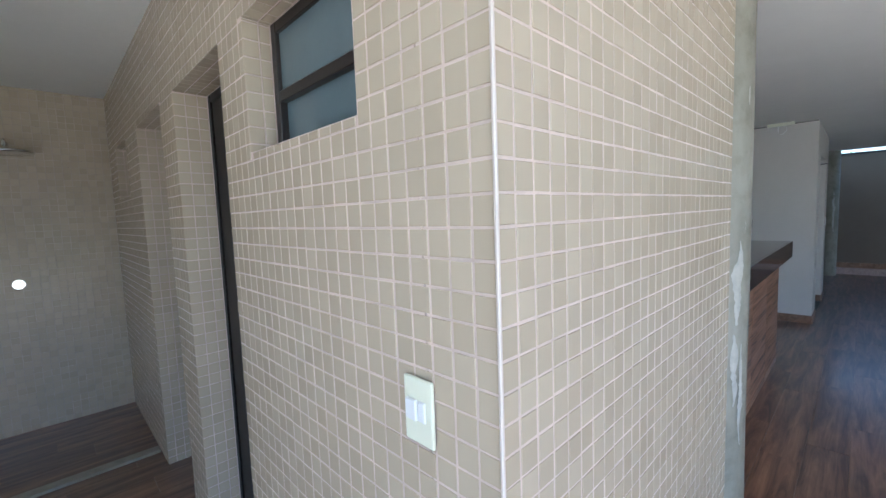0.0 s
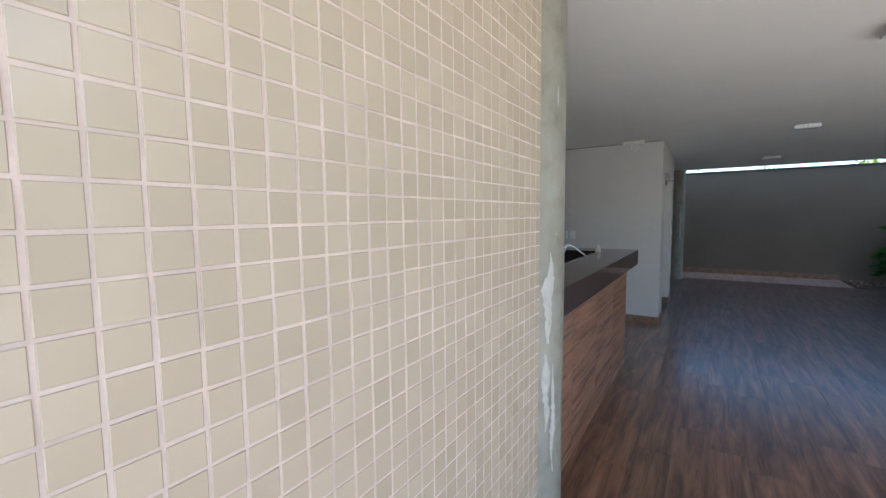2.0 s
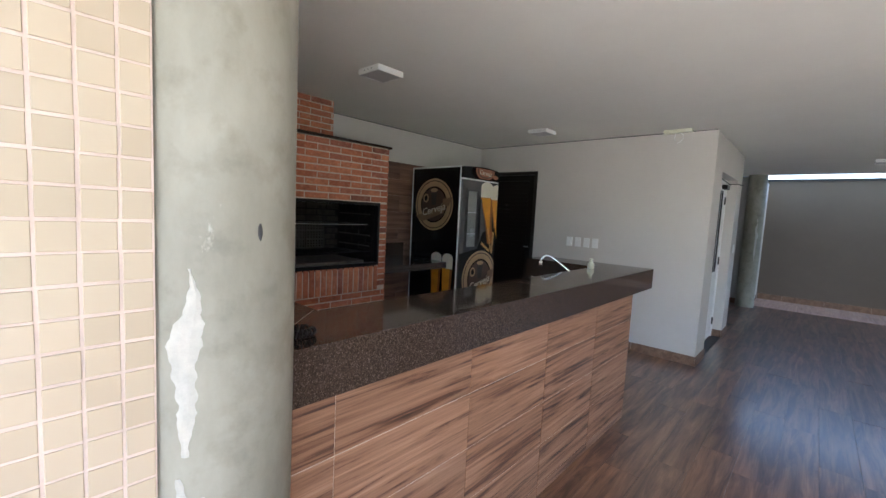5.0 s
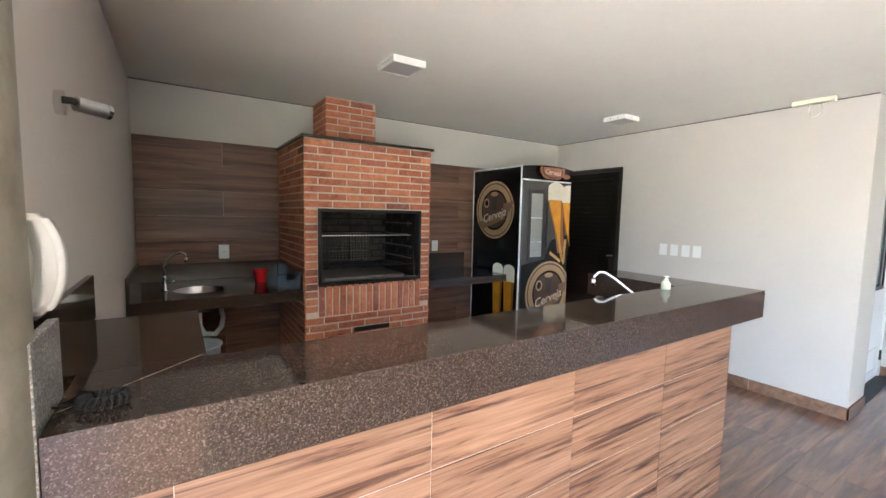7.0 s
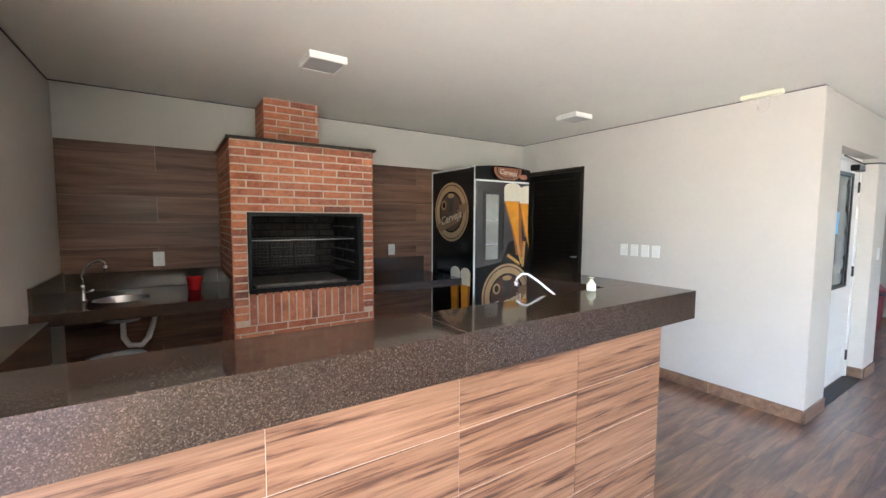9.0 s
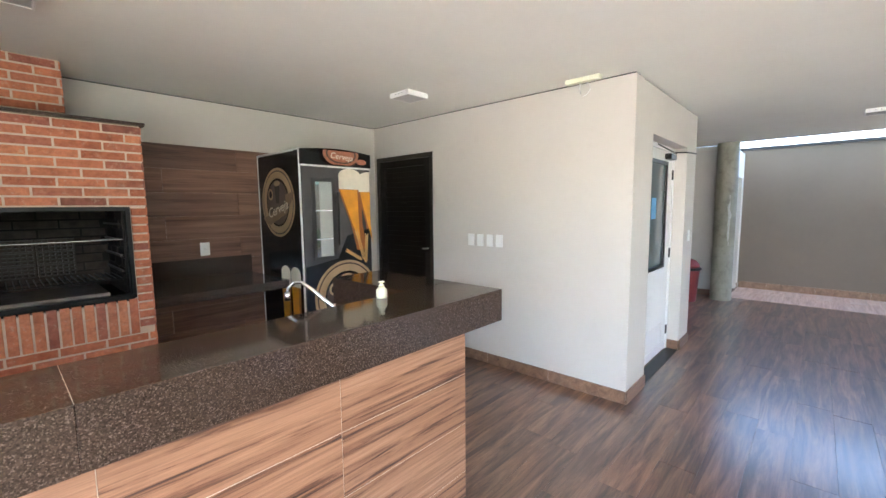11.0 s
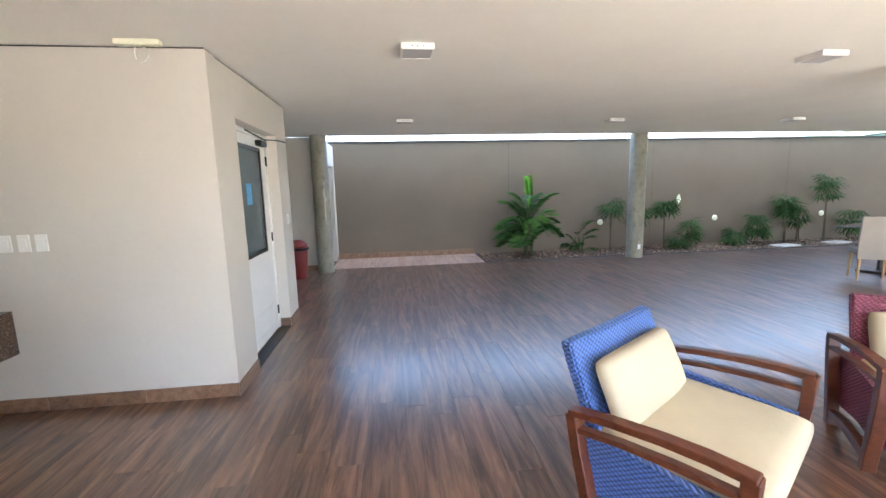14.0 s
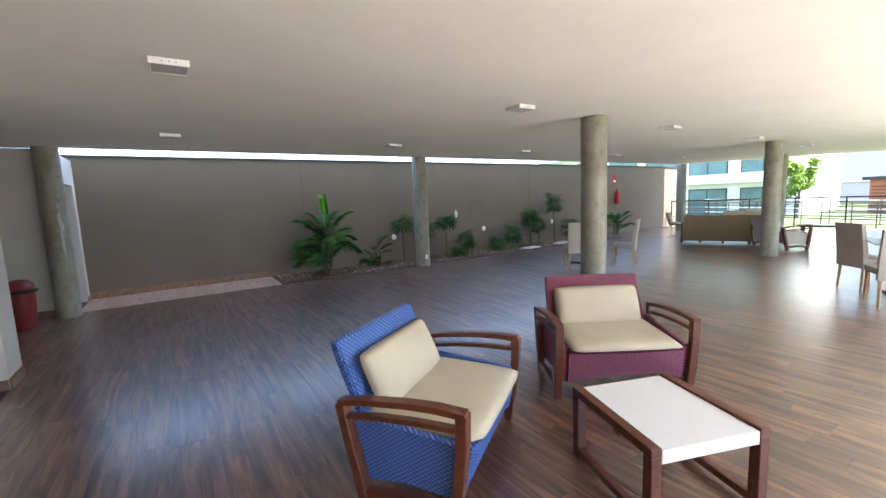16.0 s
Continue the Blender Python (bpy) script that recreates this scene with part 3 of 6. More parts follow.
skirting(8.75, 9.14, 0.787, 0.80)
skirting(8.727, 8.74, 0.80, 0.91)
skirting(9.14, 9.153, 0.80, BACK)
skirting(12.067, 12.08, 0.82, BACK)
skirting(12.081, 12.32, 0.807, 0.82)
skirting(13.05, FAR - 0.014, 0.807, 0.82)
skirting(FAR - 0.013, FAR, -2.25, 0.80, "reddish wood-look tile skirting on the boundary wall", 0.12)


# ---- barbecue bar ----
bar = empty("bar_counter", "barbecue bar with dark brown granite top and wood-look tiled front", "counter", (0, 0, 0))
part("core", box(2.36, 5.317, 0.942, 1.14, 0, 1.0), M_MORTAR, bar)
part("core", box(5.20, 5.318, 1.14, 1.74, 0, 1.0), M_MORTAR, bar)
part("core", box(2.48, 2.78, 1.14, 1.74, 0, 1.0), M_MORTAR, bar)
# granite top in three lengths, with a thick front edge
for x0, x1 in ((2.535, 3.9757), (3.9763, 5.50)):
    bm = box(x0, x1, 0.881, 1.18, 1.143, 1.163)
    add_box(bm, x0, x1, 0.861, 0.881, 1.012, 1.163, 0.0012)
    part("worktop", bm, M_GRANITE, bar, "polished dark brown granite top with a thick edge")
part("worktop", box(2.472, 2.798, 1.182, 1.765, 1.013, 1.163, 0.002), M_GRANITE, bar, "polished dark brown granite return top")
bm = box(5.17, 5.50, 1.182, 1.79, 1.013, 1.163, 0.002)
add_box(bm, 5.48, 5.50, 0.883, 1.1815, 1.013, 1.1425)
part("worktop", bm, M_GRANITE, bar, "polished dark brown granite return top")
part("backsplash", box(2.4735, 2.492, 1.10, 1.80, 1.1635, 1.315, 0.001), M_GRANITE, bar, "upright dark granite splashback")
part("backsplash", box(2.515, 2.533, 0.861, 1.06, 1.012, 1.325, 0.001), M_GRANITE_LIGHT, bar, "upright granite end piece with a grey sawn edge")

joint = part("joint", box(-0.1745, 0.1745, -0.0009, 0.0009, 0, 0.0004), M_MORTAR, bar, "pale mitre joint in the granite")
joint.matrix_basis = pose(2.664, 1.080, 1.1629, 0, 0, 43)
part("joint", box(3.9756, 3.9764, 0.863, 1.18, 1.1629, 1.1632), M_MORTAR, bar)

# kitchen counter with a sink beside the grill
kc = empty("kitchen_counter", "black-brown granite counter with a round steel sink", "counter")
bm = bmesh.new()
sx, sy, sr_ = 2.86, 3.36, 0.16
add_box(bm, 2.472, sx - sr_, 3.0, BACK - 0.002, 0.955, 0.975)
add_box(bm, sx + sr_, 3.508, 3.0, BACK - 0.002, 0.955, 0.975)
n_arc = 12
for side in (-1, 1):
    for k in range(n_arc):
        a0, a1 = math.pi * k / n_arc, math.pi * (k + 1) / n_arc
        p, q = (sx - sr_ * math.cos(a0), sy + side * sr_ * math.sin(a0)), (sx - sr_ * math.cos(a1), sy + side * sr_ * math.sin(a1))
        edge = 3.0 if side < 0 else BACK - 0.002
        lo = [bm.verts.new((*c, 0.955)) for c in (p, q, (q[0], edge), (p[0], edge))]
        hi = [bm.verts.new((*c, 0.975)) for c in (p, q, (q[0], edge), (p[0], edge))]
        bm.faces.new(lo)
        bm.faces.new(hi)
        for j in range(4):
            bm.faces.new((lo[j - 1], lo[j], hi[j], hi[j - 1]))
bmesh.ops.remove_doubles(bm, verts=bm.verts, dist=0.001)
bmesh.ops.recalc_face_normals(bm, faces=bm.faces)
part("worktop", bm, M_GRANITE, kc)
part("apron", box(2.472, 3.508, 2.985, 2.9995, 0.90, 0.975, 0.001), M_GRANITE, kc)
part("backsplash", box(2.492, 3.488, BACK - 0.032, BACK - 0.012, 0.976, 1.112, 0.001), M_GRANITE, kc)
part("backsplash", box(2.472, 2.4915, 3.0, BACK - 0.012, 0.976, 1.128, 0.001), M_GRANITE, kc)
part("backsplash", box(3.4885, 3.508, 3.0, BACK - 0.012, 0.976, 1.112, 0.001), M_GRANITE, kc)
bm = lathe([(0.158, 0.0), (0.155, -0.01), (0.14, -0.12), (0.10, -0.15), (0.02, -0.155)], 28, (sx, sy, 0.972), True)
part("sink_bowl", bm, M_STEEL, kc, "round brushed steel sink bowl", True)
part("trap", add_tube(bmesh.new(), [(sx, sy, 0.82), (sx, sy, 0.70), (sx + 0.03, sy, 0.64), (sx + 0.10, sy, 0.63), (sx + 0.14, sy, 0.68), (sx + 0.16, sy + 0.08, 0.73), (sx + 0.17, sy + 0.45, 0.74)], 0.019, 10), M_PLASTIC, kc, "white plastic drain trap", True)

wall_counter = empty("wall_shelf_counter", "narrow dark granite shelf counter against wood cladding", "counter")
part("worktop", box(4.578, 5.55, 3.06, BACK - 0.014, 0.915, 0.955, 0.002), M_GRANITE, wall_counter)
part("apron", box(4.578, 5.55, 3.06, 3.08, 0.885, 0.9145, 0.001), M_GRANITE, wall_counter)
part("backsplash", box(4.578, 5.56, BACK - 0.033, BACK - 0.014, 0.956, 1.117, 0.001), M_GRANITE, wall_counter)


def tap(at, label, spout, lever=True):
    t = empty("tap", label, "tap", at)
    part("base", lathe([(0.024, 0), (0.024, 0.01), (0.014, 0.02), (0.013, 0.09), (0.016, 0.10), (0.010, 0.11)], 16), M_CHROME, t, "", True)
    part("spout", add_tube(bmesh.new(), spout, 0.0085, 10), M_CHROME, t, "bent chrome spout", True)
    tip = Vector(spout[-1])
    part("aerator", cyl(tip + Vector((0, 0, 0.006)), tip - Vector((0, 0, 0.03)), 0.013), M_CHROME, t, "", True)
    if lever:
        part("lever", add_tube(bmesh.new(), [(0.01, -0.01, 0.06), (0.035, -0.03, 0.065), (0.06, -0.04, 0.08)], 0.006, 8), M_CHROME, t, "", True)
    return t


# ---- brick grill ----
M_SOOTMESH = plain("sooty_wire", (0.06, 0.05, 0.04), 0.5, 0.2, vary=0.3)
grill = empty("brick_barbecue", "built-in orange brick barbecue grill with chimney and black firebox", "barbecue")
GX0, GX1, GY = 3.51, 4.57, 2.97
FX0, FX1, FZ0, FZ1 = 3.615, 4.474, 1.003, 1.572
e = 0.006
for a in ((GX0 + e, FX0, GY + e, 3.845, 0, 2.078), (FX1, GX1 - e, GY + e, 3.845, 0, 2.078), (FX0, FX1, GY + e, 3.845, 0, FZ0 - 0.03), (FX0, FX1, GY + e, 3.845, FZ1, 2.078), (FX0, FX1, 3.62, 3.845, FZ0 - 0.03, FZ1)):
    part("mortar_body", box(*a), M_MORTAR, grill, "cream mortar body")
part("cap_slab", box(GX0 - 0.02, GX1 + 0.02, GY - 0.02, 3.845, 2.08, 2.10, 0.002), M_GRANITE, grill, "thin dark stone cap")
part("chimney_core", box(3.826, 4.264, 3.456, 3.845, 2.10, CEIL - 0.001), M_MORTAR, grill)
bm = bmesh.new()
f = 0.022
for a in ((FX0 - 0.004, FX1 + 0.004, FZ1 - f, FZ1 + 0.004), (FX0 - 0.004, FX1 + 0.004, FZ0 - 0.004, FZ0 + f)):
    add_box(bm, a[0], a[1], GY - 0.012, GY + 0.04, a[2], a[3], 0.002)
for a in ((FX0 - 0.004, FX0 + f), (FX1 - f, FX1 + 0.004)):
    add_box(bm, a[0], a[1], GY - 0.0115, GY + 0.04, FZ0 + f, FZ1 - f, 0.002)
part("firebox_frame", bm, M_BLACK, grill, "black steel firebox frame")
for a in ((FX0, FX0 + 0.03, GY + 0.041, 3.62, FZ0 - 0.03, FZ1), (FX1 - 0.03, FX1, GY + 0.041, 3.62, FZ0 - 0.03, FZ1), (FX0 + 0.03, FX1 - 0.03, 3.60, 3.619, FZ0 - 0.03, FZ1), (FX0 + 0.03, FX1 - 0.03, GY + 0.041, 3.60, FZ0 - 0.029, FZ0 + 0.01), (FX0 + 0.03, FX1 - 0.03, GY + 0.041, 3.60, FZ1 - 0.012, FZ1 - 0.001)):
    part("firebox_lining", box(*a), M_SOOT, grill, "sooty lining")
part("rail_bar", cyl((FX0 + 0.01, GY + 0.06, 1.37), (FX1 - 0.01, GY + 0.06, 1.37), 0.006, n=8), M_CHROME, grill, "steel crossbar")
part("rail_bar", cyl((FX0 + 0.01, GY + 0.08, 1.12), (FX1 - 0.01, GY + 0.08, 1.12), 0.004, n=8), M_BLACK, grill)
bm = bmesh.new()
for k in range(26):
    x = FX0 + 0.05 + k * 0.031
    add_box(bm, x, x + 0.005, 3.10, 3.55, 1.105, 1.110)
part("grate", bm, M_BLACK, grill, "dark wire grate")
M_SOOTBRICK = plain("smoked_fire_brick", (0.055, 0.042, 0.033), 0.75, vary=0.45, scale=18, bump=0.5, spec=0.25)
SOOT_BRICKS = (("back", 3.600, (1, 0, 0), FX0 + 0.035, FX1 - 0.035), ("side", FX1 - 0.030, (0, 1, 0), GY + 0.05, 3.59), ("side", FX0 + 0.030, (0, -1, 0), -3.59, -GY - 0.05))
for which, at, u, a0, a1 in SOOT_BRICKS:
    lining = Pieces((0, at, 0) if which == "back" else (at, 0, 0), u, (0, 0, 1), 0.003, 0.005, 0.002)
    for row in range(9):
        z0 = FZ0 + 0.015 + row * 0.060
        x = a0 - 0.11 * (row % 2)
        while x < a1 - 0.03:
            lining.add(max(a0, x), min(a1, x + 0.21), z0, z0 + 0.050)
            x += 0.22
    lining.build("lining_brick", M_SOOTBRICK, grill, None, 60, 0.002, "", 0.01)
# two courses of pierced bricks before the back lining
for row in range(3):
    for col in range(3):
        x0, z0 = FX0 + 0.055 + col * 0.20, 1.115 + row * 0.085
        bm = bmesh.new()
        for j in range(4):
            add_box(bm, x0, x0 + 0.19, 3.560, 3.590, z0 + j * 0.0245, z0 + j * 0.0245 + 0.008)
        for j in range(7):
            add_box(bm, x0 + j * 0.0303, x0 + j * 0.0303 + 0.009, 3.5605, 3.5895, z0 + 0.008, z0 + 0.0735)
        part("pierced_brick", bm, M_SOOTMESH, grill, "sooty pierced fire brick")
for z in (1.16, 1.26, 1.36, 1.46):
    part("side_rack", box(FX1 - 0.05, FX1 - 0.036, GY + 0.08, 3.55, z, z + 0.012), M_SOOTMESH, grill, "sooty steel side rack rail")
part("tray", box(FX0 + 0.06, FX1 - 0.12, 3.02, 3.50, 1.015, 1.045, 0.003), M_STEELDULL, grill, "dull steel ash tray")
part("drawer_slot", box(3.89, 4.19, GY - 0.012, GY + 0.01, 0.615, 0.65, 0.002), M_BLACK, grill, "black slotted ash drawer")

# ---- kitchen fixtures ----
lower = empty("sink_counter", "low dark granite sink counter behind the barbecue bar", "counter")
part("worktop", box(3.9, 5.168, 1.142, 1.70, 0.86, 0.90, 0.002), M_GRANITE, lower)
part("support", box(3.95, 5.1, 1.16, 1.60, 0, 0.859), M_MORTAR, lower)
tap((4.845, 1.20, 0.90), "tall chrome swan-neck tap over the bar sink",
    [(0, 0, 0.10), (0, 0, 0.19), (-0.012, 0.018, 0.23), (-0.045, 0.06, 0.27), (-0.075, 0.11, 0.315), (-0.10, 0.155, 0.345), (-0.12, 0.18, 0.345), (-0.14, 0.195, 0.32), (-0.143, 0.197, 0.30)], False)
tap((2.66, 3.36, 0.975), "slim chrome tap beside the round sink",
    [(0, 0, 0.10), (0, 0, 0.17), (0.02, -0.01, 0.22), (0.06, -0.03, 0.26), (0.10, -0.05, 0.275), (0.125, -0.06, 0.26), (0.13, -0.063, 0.235)])

bucket = empty("plastic_bucket", "pale blue plastic bucket under the sink", "bucket", (2.83, 3.25, 0))
part("body", lathe([(0.12, 0), (0.125, 0.01), (0.155, 0.58), (0.168, 0.59), (0.165, 0.60), (0.15, 0.59), (0.118, 0.02)], 26), plain("pale_blue_plastic", (0.50, 0.58, 0.66), 0.4), bucket, "", True)

soap = empty("soap_dispenser", "small cream plastic soap pump bottle on the granite bar", "bottle", (5.01, 1.155, 1.1635))
part("bottle", lathe([(0.021, 0), (0.024, 0.004), (0.024, 0.034), (0.016, 0.044), (0.012, 0.048)], 16), M_CREAMPLASTIC, soap, "", True)
part("pump", lathe([(0.013, 0.048), (0.013, 0.056), (0.007, 0.058), (0.006, 0.066), (0.014, 0.067), (0.014, 0.072)], 14), M_CREAMPLASTIC, soap, "", True)

cup = empty("red_cup", "flared bright red plastic cup on the black granite counter", "cup", (3.30, 3.50, 0.9755))
part("body", lathe([(0.036, 0), (0.040, 0.004), (0.044, 0.05), (0.052, 0.085), (0.060, 0.10), (0.056, 0.10), (0.048, 0.085), (0.038, 0.008), (0.005, 0.006)], 24), M_REDBRIGHT, cup, "", True)


def plate(name, label, at, turn, w=0.078, h=0.118, kind="socket", group=""):
    """A switch or socket plate; its front looks along local -y."""
    p = empty(name, label, "switch" if kind == "switch" else "socket", at, turn, group)
    part("plate", box(-w / 2, w / 2, -0.009, 0, -h / 2, h / 2, 0.003, 2), M_PLASTIC, p)
    if kind == "switch":
        part("rocker", box(-w * 0.26, w * 0.26, -0.013, -0.0085, -h * 0.24, h * 0.24, 0.002), M_PLASTIC, p)
    else:
        part("insert", box(-w * 0.28, w * 0.28, -0.0115, -0.0085, -h * 0.2, h * 0.2, 0.002), M_PLASTIC, p)
        bm = bmesh.new()
        for x in (-0.009, 0, 0.009):
            add_cyl(bm, (x, -0.012, 0), (x, -0.0113, 0), 0.0025, n=8)
        part("hole", bm, M_DARKGREY, p)
    return p


plate("socket", "white wall socket above the sink counter", (3.07, BACK - 0.0135, 1.20), 0)
plate("socket", "white wall socket on the wood cladding", (5.16, BACK - 0.0135, 1.20), 0)
for y in (2.33, 2.215, 2.10, 1.99):
    plate("switch", "white wall switch in a row of four on grey wall", (7.12, y, 1.228), -90, kind="switch", group="row of wall switches")
plate("socket", "small white socket low on a concrete column", (11.815, -5.42, 0.23), -90, 0.06, 0.10)
plate("switch", "white wall switch on the grey wall end", (8.95, 0.80, 1.22), 0, kind="switch")

wall_switch = empty("switch", "cream light switch with twin rocker on beige mosaic", "switch", (WALL_A - 0.001, 0.936, 1.206), -90)
part("plate", box(-0.037, 0.037, -0.008, 0, -0.06, 0.06, 0.003, 2), M_CREAMPLASTIC, wall_switch)
part("rocker", box(-0.026, 0.002, -0.016, -0.0075, -0.016, 0.022, 0.002), M_PLASTIC, wall_switch)
part("rocker", box(0.003, 0.022, -0.012, -0.0075, -0.016, 0.022, 0.002), M_PLASTIC, wall_switch)

sconce = empty("wall_lamp", "chrome and glass spotlight on a round wall plate", "lamp", (LEFT, 1.50, 1.838))
part("wall_plate", cyl((0.0, 0, 0), (0.018, 0, 0), 0.034, n=24), M_CHROME, sconce, "round chrome wall plate")
part("arm", add_tube(bmesh.new(), [(0.016, 0, 0.008), (0.034, 0.006, 0.010), (0.050, 0.014, 0.004)], 0.010, 8), M_DARKGREY, sconce, "", True)
part("tube", cyl((0.040, 0.012, 0.004), (0.100, 0.058, 0.0), 0.021, n=20), M_STEEL, sconce, "satin glass and steel tube")
part("tip", cyl((0.1002, 0.0582, 0.0), (0.109, 0.065, -0.0005), 0.022, n=20), M_CHROME, sconce)

phone = empty("intercom_phone", "white wall intercom handset with a black coiled cord", "telephone", (LEFT, 0.995, 1.45))
inner, outer = [], []
for k in range(21):
    t = k / 20
    z = 0.088 - 0.19 * t
    inner.append((0.031 + 0.018 * math.sin(math.pi * t), z))
    outer.append((0.040 + 0.050 * math.sin(math.pi * (0.04 + 0.92 * t)) ** 0.4, z))
bm = bent(inner + outer[::-1], -0.026, 0.026)
bmesh.ops.bevel(bm, geom=[e for e in bm.edges if e.is_manifold and e.calc_face_angle(0) > 0.7], offset=0.010, segments=3, affect="EDGES")
part("handset", bm, M_PLASTIC, phone, "curved white handset", True)
part("cradle", box(0, 0.03, -0.03, 0.03, -0.15, 0.08, 0.008, 2), M_PLASTIC, phone)
cord = [(0.02, -0.01, -0.15), (0.04, -0.02, -0.19), (0.055, -0.03, -0.26)]
part("cord", add_tube(bmesh.new(), cord + [(0.06, -0.03, -0.275), (0.075, -0.035, -0.279)], 0.003, 6), M_BLACK, phone, "", True)
coil = []
for k in range(200):
    a, b = 2 * math.pi * (0.1 + 0.85 * k / 199), 2 * math.pi * 17 * k / 199
    coil.append((0.142 + (0.034 + 0.010 * math.cos(b)) * math.cos(a), -0.035 + (0.027 + 0.010 * math.cos(b)) * math.sin(a), -0.2735 + 0.0095 * math.sin(b)))
part("cord", add_tube(bmesh.new(), coil, 0.0030, 6), M_BLACK, phone, "black coiled cord", True)
part("cord", add_tube(bmesh.new(), [(0.16, -0.01, -0.279), (0.13, 0.015, -0.28), (0.10, 0.02, -0.28), (0.07, -0.01, -0.28), (0.10, -0.03, -0.2795), (0.14, 0.01, -0.279), (0.09, 0.04, -0.278)], 0.0032, 6), M_BLACK, phone, "", True)

em = empty("emergency_light", "cream emergency light box on the ceiling with loose wires", "lamp", (7.0, 1.15, CEIL))
part("body", box(-0.03, 0.03, -0.135, 0.135, -0.036, 0, 0.006, 2), M_CREAMPLASTIC, em)
part("wire", add_tube(bmesh.new(), [(0, 0.02, -0.035), (-0.005, 0.025, -0.08), (0.0, 0.02, -0.12)], 0.004, 6), M_PLASTIC, em, "", True)
part("wire", add_tube(bmesh.new(), [(0, -0.02, -0.035), (-0.01, -0.055, -0.06), (-0.01, -0.06, -0.10), (0, -0.03, -0.13), (0, 0.0, -0.14)], 0.0035, 6), M_PLASTIC, em, "", True)

# ---- ceiling lamps ----


def ceiling_lamp():
    root = empty("ceiling_light", "square white surface-mounted ceiling light, switched off", "ceiling light", (0, 0, 0), 0, "ceiling lights")
    bm = bmesh.new()
    for a in ((-0.115, 0.115, -0.115, -0.103), (-0.115, 0.115, 0.103, 0.115), (-0.115, -0.103, -0.103, 0.103), (0.103, 0.115, -0.103, 0.103)):
        add_box(bm, *a, -0.042, 0, 0.0015)
    part("frame", bm, M_PLASTIC, root, "white metal frame")
    part("diffuser", box(-0.102, 0.102, -0.102, 0.102, -0.038, -0.012), M_DIFFUSER, root, "grey satin diffuser")
    for y in (-0.04, 0, 0.04):
        part("vent_hole", cyl((-0.1165, y, -0.02), (-0.1149, y, -0.02), 0.004, n=8), M_DARKGREY, root)
    return root


lamp_spots = [(3.99, 2.40), (6.38, 2.42), (3.99, -0.62), (7.08, -0.64), (7.08, -3.88), (7.16, -7.15), (7.2, -10.4), (7.3, -13.7), (10.2, -0.64), (10.22, -3.88), (10.2, -6.98), (10.2, -10.2), (10.2, -13.5)]
lamp0 = ceiling_lamp()
lamp0.matrix_basis = pose(*lamp_spots[0], CEIL)
for x, y in lamp_spots[1:]:
    copy_thing(lamp0, pose(x, y, CEIL))

# ---- doors ----
dark_door = empty("louvred_door", "closed near-black louvred aluminium door in a grey wall", "door", (7.12, 0, 0), 0, "", "structure")
bm = bmesh.new()
add_box(bm, -0.008, 0.06, 2.862, 2.905, 0, 2.148, 0.002)
add_box(bm, -0.008, 0.06, 3.755, 3.798, 0, 2.148, 0.002)
add_box(bm, -0.0075, 0.06, 2.905, 3.755, 2.10, 2.148, 0.002)
part("door_frame", bm, M_BRONZE, dark_door)
bm = bmesh.new()
add_box(bm, 0.01, 0.045, 2.907, 3.0, 0.008, 2.097, 0.002)
add_box(bm, 0.01, 0.045, 3.66, 3.753, 0.008, 2.097, 0.002)
add_box(bm, 0.01, 0.045, 3.0, 3.66, 2.02, 2.097)
add_box(bm, 0.01, 0.045, 3.0, 3.66, 0.008, 0.10)
add_box(bm, 0.035, 0.04, 3.0, 3.66, 0.10, 2.02)
part("door_leaf", bm, M_DARKDOOR, dark_door)
slat = bmesh.new()
add_box(slat, -0.002, 0.002, 3.0, 3.66, -0.032, 0.032)
slat_me = None
for k in range(34):
    if slat_me is None:
        ob = part("slat", slat, M_DARKDOOR, dark_door)
        slat_me = ob.data
    else:
        ob = new("slat", slat_me)
        ob.parent = dark_door
    ob.matrix_basis = Matrix.Translation((0.024, 0, 0.125 + k * 0.0565)) @ pose(0, 0, 0, 0, 22, 0)
bm = cyl((0.01, 2.95, 1.10), (-0.04, 2.95, 1.10), 0.008)
add_cyl(bm, (-0.04, 2.95, 1.10), (-0.04, 2.99, 1.10), 0.008)
part("door_handle", bm, M_STEEL, dark_door, "small steel handle")
part("door_sign", box(0.004, 0.009, 3.29, 3.40, 1.60, 1.615), M_GREYSTEEL, dark_door, "small grey sign bar")
bm = cyl((0.004, 3.345, 1.675), (0.009, 3.345, 1.675), 0.022, n=16)
part("door_sign", bm, M_GREYSTEEL, dark_door, "small grey round sign")

white_door = empty("white_door", "closed white door with a tall dark-framed window and a closer", "door", (0, 0.91, 0), 0, "", "structure")
bm = bmesh.new()
add_box(bm, 7.572, 7.61, 0, 0.05, 0, 2.128, 0.002)
add_box(bm, 8.70, 8.738, 0, 0.05, 0, 2.128, 0.002)
add_box(bm, 7.61, 8.70, 0.001, 0.05, 2.085, 2.128, 0.002)
part("door_frame", bm, M_DOORWHITE, white_door)
WX0, WX1, WZ0, WZ1 = 7.86, 8.49, 0.935, 1.965
bm = bmesh.new()
for a in ((7.613, WX0, 0.012, 2.082), (WX1, 8.697, 0.012, 2.082), (WX0, WX1, 0.012, WZ0), (WX0, WX1, WZ1, 2.082)):
    add_box(bm, a[0], a[1], 0.012, 0.045, a[2], a[3])
part("door_leaf", bm, M_DOORWHITE, white_door)
bm = bmesh.new()
